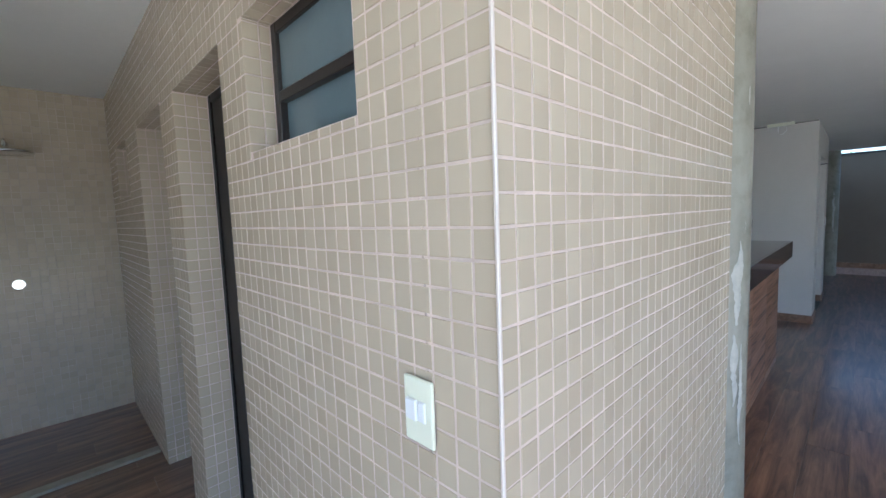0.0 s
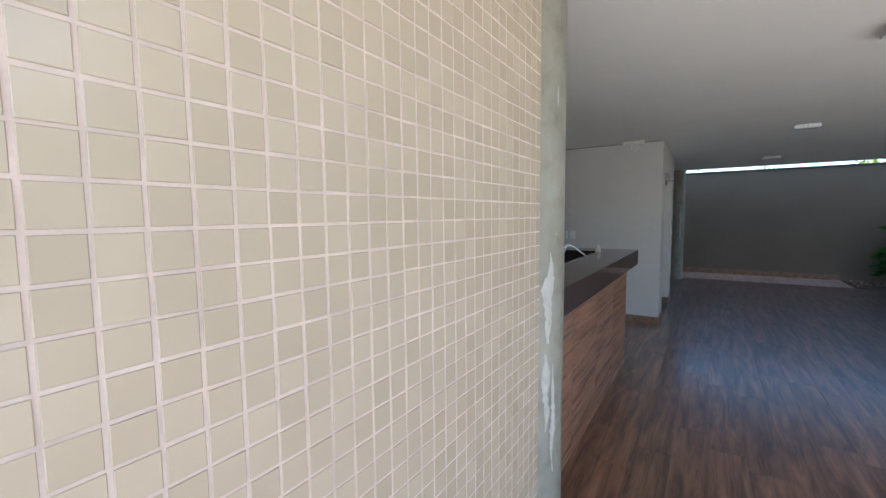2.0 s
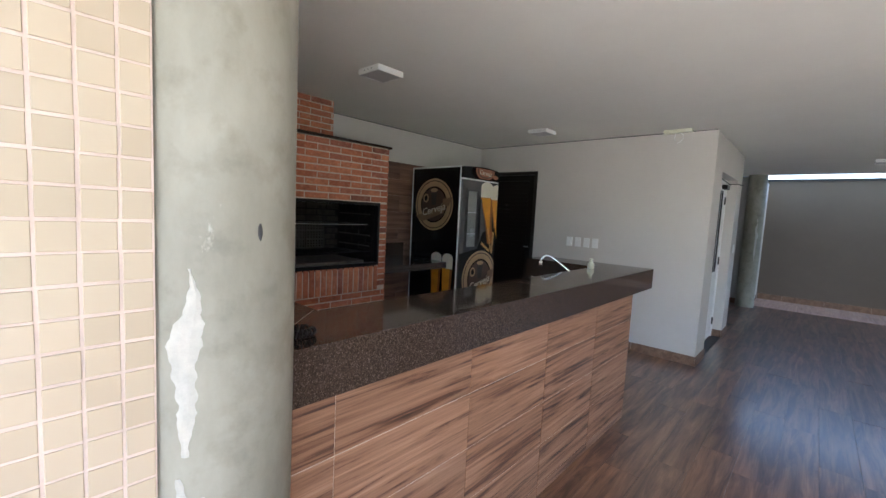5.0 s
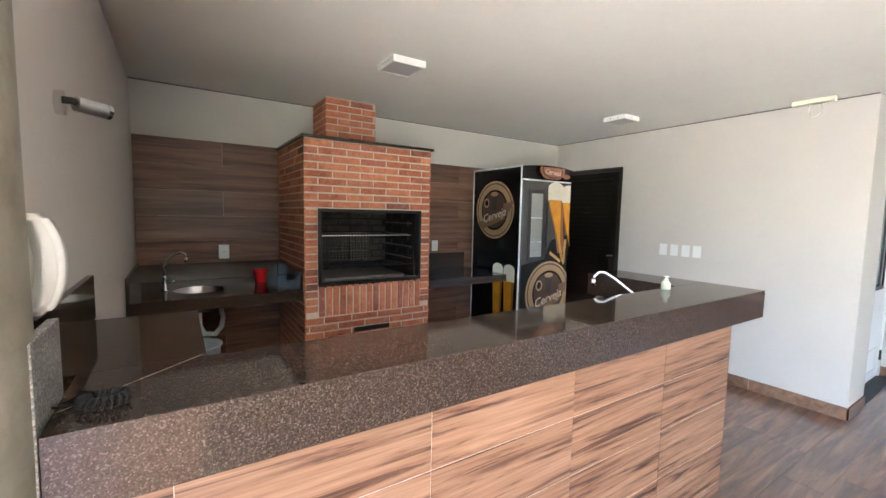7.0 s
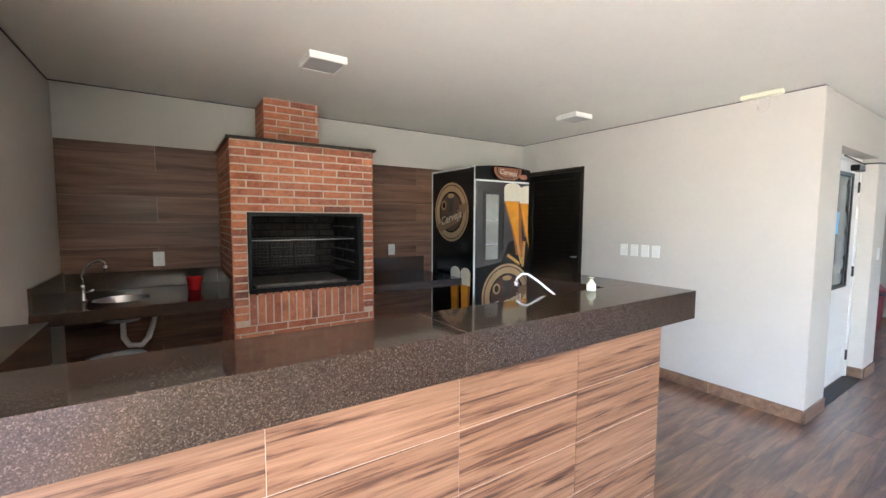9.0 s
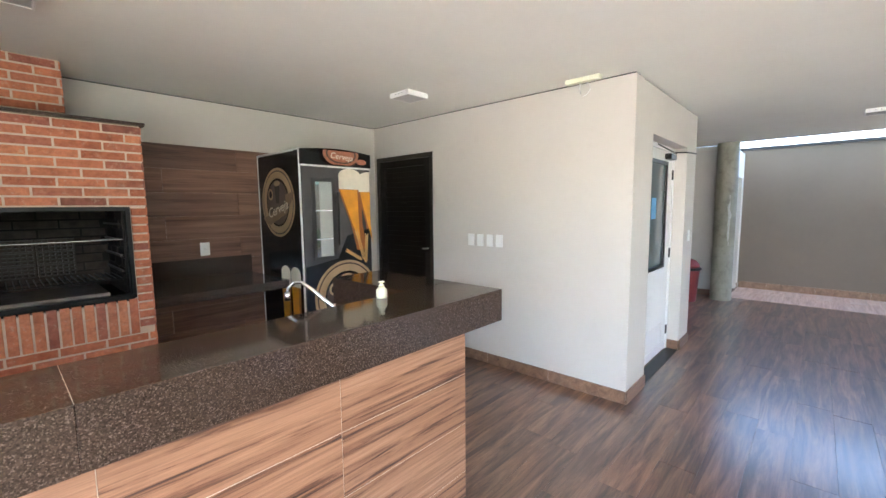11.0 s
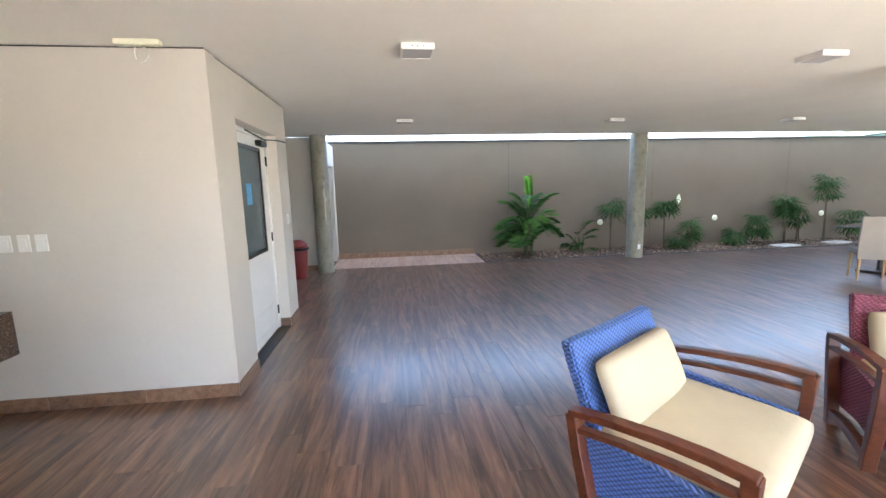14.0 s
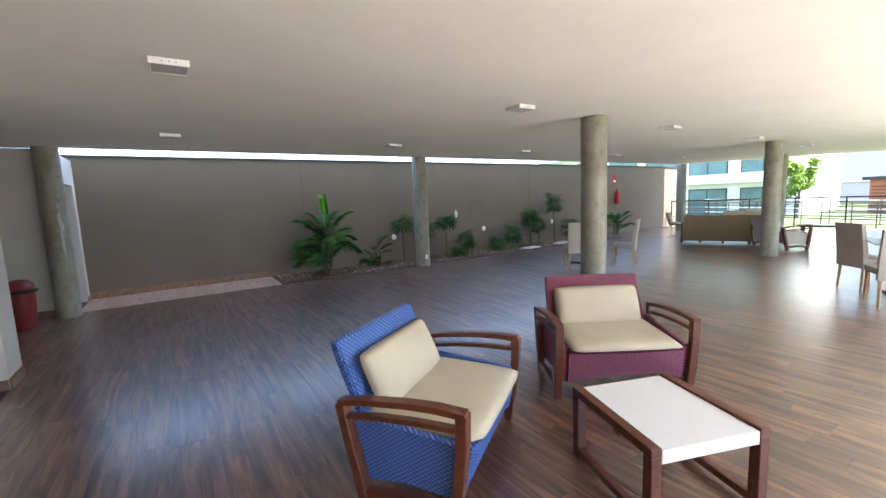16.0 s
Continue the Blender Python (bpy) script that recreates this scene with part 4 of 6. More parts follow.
for a in ((WX0 - 0.015, WX1 + 0.015, WZ0 - 0.015, WZ0 + 0.02), (WX0 - 0.015, WX1 + 0.015, WZ1 - 0.02, WZ1 + 0.015)):
    add_box(bm, a[0], a[1], 0.0, 0.0118, a[2], a[3], 0.002)
for a in ((WX0 - 0.015, WX0 + 0.02), (WX1 - 0.02, WX1 + 0.015)):
    add_box(bm, a[0], a[1], 0.0005, 0.0118, WZ0 + 0.02, WZ1 - 0.02, 0.002)
part("window_frame", bm, M_BLACK, white_door, "black window frame")
part("pane", box(WX0, WX1, 0.02, 0.026, WZ0, WZ1), M_GLASSGREY, white_door, "grey reflecting pane")
part("notice", box(8.06, 8.20, 0.0175, 0.0195, 1.42, 1.62), M_BLUELABEL, white_door, "sky blue notice on the pane")
bm = bmesh.new()
for a in ((7.75, 8.55, 0.10, 0.108), (7.75, 8.55, 0.322, 0.33), (7.75, 7.758, 0.108, 0.322), (8.542, 8.55, 0.108, 0.322)):
    add_box(bm, a[0], a[1], 0.006, 0.0119, a[2], a[3], 0.002)
part("kick_panel", bm, M_DOORWHITE, white_door, "raised white kick panel moulding")
for z in (0.22, 1.05, 1.86):
    part("hinge", box(8.685, 8.705, -0.004, 0.0115, z - 0.05, z + 0.05, 0.002), M_BLACK, white_door, "black hinge")
part("closer", box(8.40, 8.60, -0.05, 0.0115, 2.0, 2.055, 0.006), M_BLACK, white_door, "black door closer body")
bm = bmesh.new()
add_tube(bm, [(8.55, -0.055, 2.06), (8.0, -0.035, 2.10)], 0.007, 6)
add_tube(bm, [(8.50, -0.06, 2.065), (8.75, -0.115, 2.085), (9.0, -0.14, 2.09)], 0.007, 6)
part("closer_arm", bm, M_BLACK, white_door, "black closer arm")
part("handle", box(7.80, 7.815, -0.03, 0.0115, 0.95, 1.11, 0.004), M_STEEL, white_door, "slim steel pull handle")
part("threshold", box(7.572, 8.738, -0.11, 0.0, 0.0005, 0.006), M_BLACK, white_door, "dark stone threshold")

# ---- washroom side ----
window = empty("window_1", "high two-pane dark bronze awning window in a mosaic wall", "window", (WALL_A + 0.085, 0, 0), 0, "", "structure")
bm = bmesh.new()
add_box(bm, 0, 0.045, 1.099, 1.130, 1.752, 2.131, 0.002)
add_box(bm, 0, 0.045, 1.629, 1.660, 1.752, 2.131, 0.002)
for z in (1.752, 1.902, 2.10):
    add_box(bm, 0.001, 0.045, 1.130, 1.629, z, z + 0.031, 0.002)
part("window_frame", bm, M_BRONZE, window, "dark bronze frame")
part("pane", box(0.024, 0.029, 1.130, 1.629, 1.783, 1.902), M_GLASSGREY, window, "grey-green reflecting pane")
part("pane", box(0.012, 0.017, 1.130, 1.629, 1.933, 2.10), M_GLASSGREY, window, "grey-green reflecting pane")
# dark grey sheet paints in the shade behind the washroom openings
structure("wall_washroom_shade", box(WALL_A + 0.28, WALL_A + 0.284, 0.93, 4.80, 0, CEIL - 0.01), M_DARKGREY, "dark sheet painted as the washroom's unlit inside")

for k, (y0, y1, z1) in enumerate(((1.885, 2.53, 2.13), (2.81, 3.48, 2.135))):
    d = empty("door_washroom", "narrow black aluminium washroom door in a mosaic recess", "door", (WALL_A + (0.142, 0.23)[k], 0, 0), 0, "", "structure")
    bm = bmesh.new()
    add_box(bm, 0, 0.04, y0 + 0.002, y0 + 0.034, 0, z1 - 0.002, 0.002)
    add_box(bm, 0, 0.04, y1 - 0.034, y1 - 0.002, 0, z1 - 0.002, 0.002)
    add_box(bm, 0.001, 0.04, y0 + 0.034, y1 - 0.034, z1 - 0.034, z1 - 0.002)
    part("door_frame", bm, M_BLACK, d)
    part("door_leaf", box(0.008, 0.03, y0 + 0.036, y1 - 0.036, 0.01, z1 - 0.036), M_DARKDOOR if k == 0 else M_BRONZE, d)
    for z in (0.30, 1.10, 1.92):
        bm = box(-0.012, 0.01, y0 + 0.036, y0 + 0.075, z - 0.04, z - 0.018, 0.003)
        add_box(bm, -0.012, 0.01, y0 + 0.036, y0 + 0.075, z + 0.018, z + 0.04, 0.003)
        add_box(bm, -0.006, 0.009, y0 + 0.045, y0 + 0.055, z - 0.018, z + 0.018)
        part("hinge", bm, M_BLACK, d, "black hinge")

shower = empty("rain_shower", "round chrome rain shower head on a wall arm", "shower", (0.176, SHOWER_END, 2.076))
part("arm", add_tube(bmesh.new(), [(0, 0, 0.10), (0, -0.15, 0.10), (0, -0.29, 0.09), (0, -0.32, 0.05), (0, -0.32, 0.02)], 0.010, 10), M_CHROME, shower, "", True)
part("disc", lathe([(0.012, 0.03), (0.03, 0.028), (0.13, 0.014), (0.148, 0.004), (0.148, -0.004), (0.14, -0.008), (0.02, -0.009)], 28, (0, -0.32, 0)), M_CHROME, shower, "wide chrome disc", True)
valve = empty("shower_valve", "round chrome shower valve knob on mosaic wall", "tap", (0.154, SHOWER_END, 1.138))
part("rosette", cyl((0, 0, 0), (0, -0.01, 0), 0.036, n=24), M_CHROME, valve)
part("knob", cyl((0, -0.0105, 0), (0, -0.045, 0), 0.02, 0.018, n=20), M_CHROME, valve)

# ---- beer fridge ----
fridge = empty("beer_fridge", "tall black display fridge with beer artwork and narrow glass window", "fridge", (5.65, 2.98, 0))
FW, FD = 0.72, 0.81
part("cabinet", box(0.004, FW - 0.004, 0.03, FD, 0.06, 2.045, 0.006), M_BLACKPAINT, fridge)
for x in (0.05, FW - 0.09):
    part("foot", box(x, x + 0.04, 0.06, 0.10, 0, 0.0595), M_BLACK, fridge)
    part("foot", box(x, x + 0.04, FD - 0.10, FD - 0.06, 0, 0.0595), M_BLACK, fridge)
bm = bmesh.new()
add_box(bm, -0.001, 0.011, 0.012, 0.029, 0.06, 2.06, 0.002)
add_box(bm, -0.001, 0.010, FD - 0.014, FD + 0.001, 0.06, 2.06, 0.002)
add_box(bm, -0.0005, 0.010, 0.029, FD - 0.014, 2.046, 2.06)
add_box(bm, 0.011, FW - 0.002, -0.004, 0.012, 1.913, 1.927, 0.002)
part("edge_trim", bm, M_PLASTIC, fridge, "white plastic edge trim")
# arched header box
prof = []
for k in range(17):
    a = k / 16
    prof.append((0.002 + a * (FW - 0.004), 2.052 + 0.020 * math.sin(math.pi * a)))
bm = bmesh.new()
outline = [(0.002, 1.928)] + prof + [(FW - 0.002, 1.928)]
front = [bm.verts.new((x, -0.015 - 0.03 * math.sin(math.pi * x / FW), z)) for x, z in outline]
back = [bm.verts.new((x, 0.10, z)) for x, z in outline]
bm.faces.new(front)
bm.faces.new(back)
for k in range(len(outline)):
    bm.faces.new((front[k - 1], front[k], back[k], back[k - 1]))
bmesh.ops.recalc_face_normals(bm, faces=bm.faces)
part("header", bm, M_BLACKPAINT, fridge, "arched grey header with round emblem")
part("door_panel", box(0.012, FW - 0.002, -0.002, 0.029, 0.10, 1.911, 0.004), M_GREYSTEEL, fridge, "grey and black printed door")


def flat_shape(points, y, depth, plane="front"):
    """A thin printed shape on the fridge door (x, z) or on its side (y, z)."""
    bm = bmesh.new()
    if plane == "front":
        a = [bm.verts.new((px, y, pz)) for px, pz in points]
        b = [bm.verts.new((px, y - depth, pz)) for px, pz in points]
    else:
        a = [bm.verts.new((y, px, pz)) for px, pz in points]
        b = [bm.verts.new((y - depth, px, pz)) for px, pz in points]
    bm.faces.new(a)
    bm.faces.new(b)
    for k in range(len(points)):
        bm.faces.new((a[k - 1], a[k], b[k], b[k - 1]))
    bmesh.ops.recalc_face_normals(bm, faces=bm.faces)
    return bm


def oval(cx, cz, rx, rz, n=40, a0=0.0, a1=2 * math.pi):
    return [(cx + rx * math.cos(a0 + (a1 - a0) * k / n), cz + rz * math.sin(a0 + (a1 - a0) * k / n)) for k in range(n + (0 if a1 - a0 > 6.28 else 1))]


def writing(text, size, parent, m, mat, label, extrude=0.0006):
    curve = bpy.data.curves.new("lettering", "FONT")
    curve.body, curve.size, curve.extrude, curve.align_x, curve.align_y, curve.resolution_u = text, size, extrude, "CENTER", "CENTER", 3
    curve.shear = 0.25
    temp = bpy.data.objects.new("lettering", curve)
    me = bpy.data.meshes.new_from_object(temp)
    bpy.data.objects.remove(temp)
    me.materials.clear()
    me.materials.append(mat)
    ob = new("lettering", me)
    ob.parent = parent
    ob.matrix_basis = m
    return tagged(ob, label)


def emblem(cx, cz, r, y, plane, zmin=None, sx=1.0):
    """The round beer badge: tan ring, dark disc, glass, coin, ribbon and the word."""
    def clip(pts):
        if zmin is None:
            return pts
        return [(min(px, zmin), pz) for px, pz in pts]
    s = -1 if plane == "side" else 1
    part("badge_ring", flat_shape(clip(oval(cx, cz, r, r)), y, 0.0010, plane), M_TAN, fridge, "tan badge ring")
    part("badge_line", flat_shape(clip(oval(cx, cz, r * 0.93, r * 0.93)), y, 0.0014, plane), M_DARKBROWN, fridge)
    part("badge_ring", flat_shape(clip(oval(cx, cz, r * 0.89, r * 0.89)), y, 0.0018, plane), M_TAN, fridge)
    part("badge_disc", flat_shape(clip(oval(cx, cz, r * 0.70, r * 0.70)), y, 0.0022, plane), M_BLACKPAINT, fridge, "black badge disc")
    part("badge_line", flat_shape(clip(oval(cx, cz, r * 0.64, r * 0.64)), y, 0.0025, plane), M_DARKBROWN, fridge)
    part("badge_coin", flat_shape(oval(cx - s * r * 0.42, cz + r * 0.24, r * 0.15, r * 0.17, 20), y, 0.0029, plane), M_TAN, fridge)
    part("badge_coin", flat_shape(oval(cx - s * r * 0.42, cz + r * 0.24, r * 0.09, r * 0.11, 16), y, 0.0032, plane), M_BLACKPAINT, fridge)
    g = [(cx - r * 0.17, cz + r * 0.52), (cx + r * 0.17, cz + r * 0.52), (cx + r * 0.10, cz - r * 0.02), (cx - r * 0.10, cz - r * 0.02)]
    part("badge_glass", flat_shape(g, y, 0.0029, plane), M_GREYSTEEL, fridge)
    part("badge_foam", flat_shape(oval(cx, cz + r * 0.55, r * 0.19, r * 0.08, 16), y, 0.0033, plane), M_TAN, fridge)
    rb = [(cx - s * r * 0.55, cz - r * 0.36), (cx + s * r * 0.48, cz - r * 0.02), (cx + s * r * 0.48, cz + r * 0.22), (cx + s * r * 0.98, cz + r * 0.30), (cx + s * r * 0.80, cz - r * 0.04), (cx + s * r * 0.62, cz - r * 0.06), (cx + s * r * 0.56, cz - r * 0.30), (cx - s * r * 0.5, cz - r * 0.66), (cx - s * r * 0.78, cz - r * 0.62), (cx - s * r * 0.95, cz - r * 0.46)]
    part("badge_ribbon", flat_shape(clip(rb), y, 0.0034, plane), M_DARKRIBBON, fridge, "brown ribbon")
    if plane == "side":
        m = Matrix.Translation((y - 0.0042, cx, cz - r * 0.20)) @ Matrix(((0, 0, -1, 0), (-1, 0, 0, 0), (0, 1, 0, 0), (0, 0, 0, 1))) @ pose(0, 0, 0, 0, 0, 14)
    else:
        m = Matrix.Translation((cx, y - 0.0042, cz - r * 0.20)) @ pose(0, 0, 0, 90, 0, 0) @ pose(0, 0, 0, 0, 0, 14)
    writing("Cerveja", r * 0.40, fridge, m, M_FOAM, "cream word Cerveja")


M_COPPER = plain("copper_print", (0.34, 0.13, 0.07), 0.35, vary=0.3, scale=30)
M_DARKRIBBON = plain("brown_ribbon_print", (0.20, 0.12, 0.065), 0.35, vary=0.1)
emblem(0.428, 1.61, 0.312, 0.0035, "side")
# beer glasses at the foot of the side print
for cx in (0.34, 0.16):
    part("print_foam", flat_shape([(cx - 0.08, 0.86), (cx - 0.085, 0.98)] + oval(cx, 0.98, 0.085, 0.06, 12, math.pi, 0)[::1] + [(cx + 0.08, 0.86)], 0.0035, 0.001, "side"), M_FOAM, fridge, "cream beer foam print")
    part("print_beer", flat_shape([(cx - 0.08, 0.859), (cx + 0.08, 0.859), (cx + 0.055, 0.35), (cx - 0.055, 0.35)], 0.0035, 0.001, "side"), M_BEER, fridge, "amber beer print")
    part("print_shade", flat_shape([(cx - 0.08, 0.858), (cx - 0.045, 0.858), (cx - 0.035, 0.35), (cx - 0.055, 0.35)], 0.0035, 0.0014, "side"), M_BEERDARK, fridge)
# door print
part("print_dark", flat_shape([(0.016, 0.11), (FW - 0.006, 0.11), (FW - 0.006, 1.36), (0.62, 1.34), (0.44, 1.30), (0.34, 1.10), (0.016, 1.05)], -0.0025, 0.0008), M_BLACKPAINT, fridge, "black lower print")
EDGE = FW - 0.008
for cx, top, lean, low, k in ((0.486, 1.725, 0.085, 1.16, 0), (0.700, 1.705, 0.030, 1.16, 1)):
    w = 0.124
    def side(px):
        return min(px, EDGE)
    dome = [(side(px), pz) for px, pz in oval(cx, top + 0.125, w * 0.97, 0.062, 14, math.pi, 0)]
    part("print_foam", flat_shape([(cx - w * 0.95, top)] + dome + [(side(cx + w * 0.95), top)], -0.0034 - k * 0.0004, 0.0008), M_FOAM, fridge, "cream beer foam print")
    part("print_shade", flat_shape([(cx - w, top - 0.001), (side(cx + w), top - 0.001), (side(cx + lean * 0.8 + 0.062), 1.40), (side(cx + lean * 1.5 + 0.05), low), (cx + lean * 1.3 - 0.05, low), (cx + lean * 0.8 - 0.066, 1.40)], -0.0028 + k * 0.0002, 0.0006), M_BEERDARK, fridge, "dark amber beer print")
    part("print_beer", flat_shape([(cx - w * 0.86, top - 0.002), (side(cx + w * 0.66), top - 0.002), (side(cx + lean * 0.8 + 0.022), 1.40), (cx + lean * 1.2, low + 0.05), (cx + lean * 0.8 - 0.048, 1.40)], -0.0037 + k * 0.0002, 0.0006), M_BEER, fridge, "glowing amber beer print")
rng = random.Random(8)
for x0, z0, x1, z1 in ((0.545, 1.33, 0.63, 1.05), (0.660, 1.29, 0.64, 1.02), (0.435, 1.16, 0.60, 1.06)):
    bm = bmesh.new()
    n = 9
    for k in range(n):
        t = k / n
        px, pz = x0 + (x1 - x0) * t, z0 + (z1 - z0) * t
        for s in (-1, 1):
            dx, dz = (x1 - x0) / n, (z1 - z0) / n
            c = Vector((px + s * abs(dz) * 0.42 * 0.7, 0, pz + s * dx * 0.3))
            d = Vector((-dx * 1.0 + s * 0.012, 0, -dz * 1.0)).normalized()
            a = math.atan2(d.z, d.x)
            pts = [(c.x + math.cos(a) * 0.022 * math.cos(q) - math.sin(a) * 0.007 * math.sin(q), c.z + math.sin(a) * 0.022 * math.cos(q) + math.cos(a) * 0.007 * math.sin(q)) for q in (2 * math.pi * j / 8 for j in range(8))]
            pts = [(min(p, FW - 0.012), q) for p, q in pts]
            vs = [bm.verts.new((p, -0.0052 - 0.00002 * k, q)) for p, q in pts]
            bm.faces.new(vs)
    part("print_wheat", bm, M_EAR, fridge, "golden wheat ear print")
emblem(0.42, 0.742, 0.335, -0.0055, "front", FW - 0.012)
bm = bmesh.new()
for a in ((0.093, 0.333, 1.785, 1.815), (0.093, 0.333, 1.100, 1.130)):
    add_box(bm, a[0], a[1], -0.012, -0.0021, a[2], a[3], 0.002)
for a in ((0.093, 0.125), (0.293, 0.333)):
    add_box(bm, a[0], a[1], -0.0118, -0.0021, 1.130, 1.785, 0.002)
part("window_frame", bm, M_DARKGREY, fridge, "dark grey narrow window frame")
part("pane", box(0.125, 0.293, -0.006, -0.0045, 1.130, 1.785), plain("dark_mirror_glass", (0.42, 0.45, 0.44), 0.03, 0.8, vary=0.03), fridge, "reflecting glass pane")
for z in (1.28, 1.53):
    part("shelf", box(0.127, 0.291, -0.0085, -0.0062, z, z + 0.008), M_STEEL, fridge, "wire shelf edge behind glass")
part("door_handle", box(0.345, 0.362, -0.030, -0.0021, 1.22, 1.70, 0.005, 2), M_DARKGREY, fridge, "dark vertical door grip")
# header badge
part("header_badge", flat_shape([(p, min(max(q, 1.935), 2.056)) for p, q in oval(0.375, 2.03, 0.185, 0.11, 34)], -0.0465, 0.001), M_COPPER, fridge, "copper round header badge")
part("header_badge", flat_shape([(p, min(max(q, 1.948), 2.055)) for p, q in oval(0.375, 2.03, 0.155, 0.085, 34)], -0.0478, 0.001), M_DARKBROWN, fridge)
part("header_badge", flat_shape([(p, min(max(q, 1.956), 2.054)) for p, q in oval(0.375, 2.03, 0.14, 0.072, 34)], -0.0490, 0.0006), M_COPPER, fridge)
part("header_print", flat_shape(oval(0.60, 1.975, 0.055, 0.026, 12), -0.0330, 0.0015), M_COPPER, fridge, "small copper hop print")
writing("Cerveja", 0.075, fridge, Matrix.Translation((0.375, -0.0505, 2.005)) @ pose(0, 0, 0, 90, 0, 0) @ pose(0, 0, 0, 0, 0, -4), M_FOAM, "cream word Cerveja")

# ---- woven armchairs and table ----


def curve_bar(points, w0, w1, y0, y1):
    """A flat bar along (x, z) points, its thickness in the plane from w0 to w1 at the ends."""
    left, right = [], []
    n = len(points)
    for k, (x, z) in enumerate(points):
        a, b = points[max(k - 1, 0)], points[min(k + 1, n - 1)]
        d = Vector((b[0] - a[0], b[1] - a[1])).normalized()
        w = (w0 + (w1 - w0) * k / (n - 1)) / 2
        left.append((x - d.y * w, z + d.x * w))
        right.append((x + d.y * w, z - d.x * w))
    bm = bent(left + right[::-1], y0, y1)
    bmesh.ops.bevel(bm, geom=[e for e in bm.edges if e.is_manifold and e.calc_face_angle(0) > 0.9], offset=0.004, segments=1, affect="EDGES")
    return bm


def cushion(w, d, t, seed, puff=0.35):
    """A soft pad: rounded edges, a crowned top and slight unevenness; w along y, d along x."""
    bm = bmesh.new()
    nx, ny = 14, 16
    top, low = [], []
    for i in range(nx + 1):
        a, b = [], []
        for j in range(ny + 1):
            u, v = 2 * i / nx - 1, 2 * j / ny - 1
            corner = 1 - 0.05 * (abs(u) ** 5) * (abs(v) ** 5)
            su, sv = math.copysign(abs(u) ** 0.85, u) * corner, math.copysign(abs(v) ** 0.85, v) * corner
            edge = max(0.0, (1 - abs(u) ** 7) * (1 - abs(v) ** 7)) ** 0.45
            h = t / 2 * edge * (1 + puff * (1 - u * u) * (1 - v * v)) * (1 + 0.10 * noise.noise(Vector((u * 2.2 + seed, v * 2.2, 0))))
            p = (su * d / 2, sv * w / 2)
            a.append(bm.verts.new((*p, h)))
            b.append(bm.verts.new((*p, -h * 0.6)))
        top.append(a)
        low.append(b)
    for i in range(nx):
        for j in range(ny):
            bm.faces.new((top[i][j], top[i + 1][j], top[i + 1][j + 1], top[i][j + 1]))
            bm.faces.new((low[i][j], low[i][j + 1], low[i + 1][j + 1], low[i + 1][j]))
    bmesh.ops.remove_doubles(bm, verts=bm.verts, dist=0.0006)
    return bm


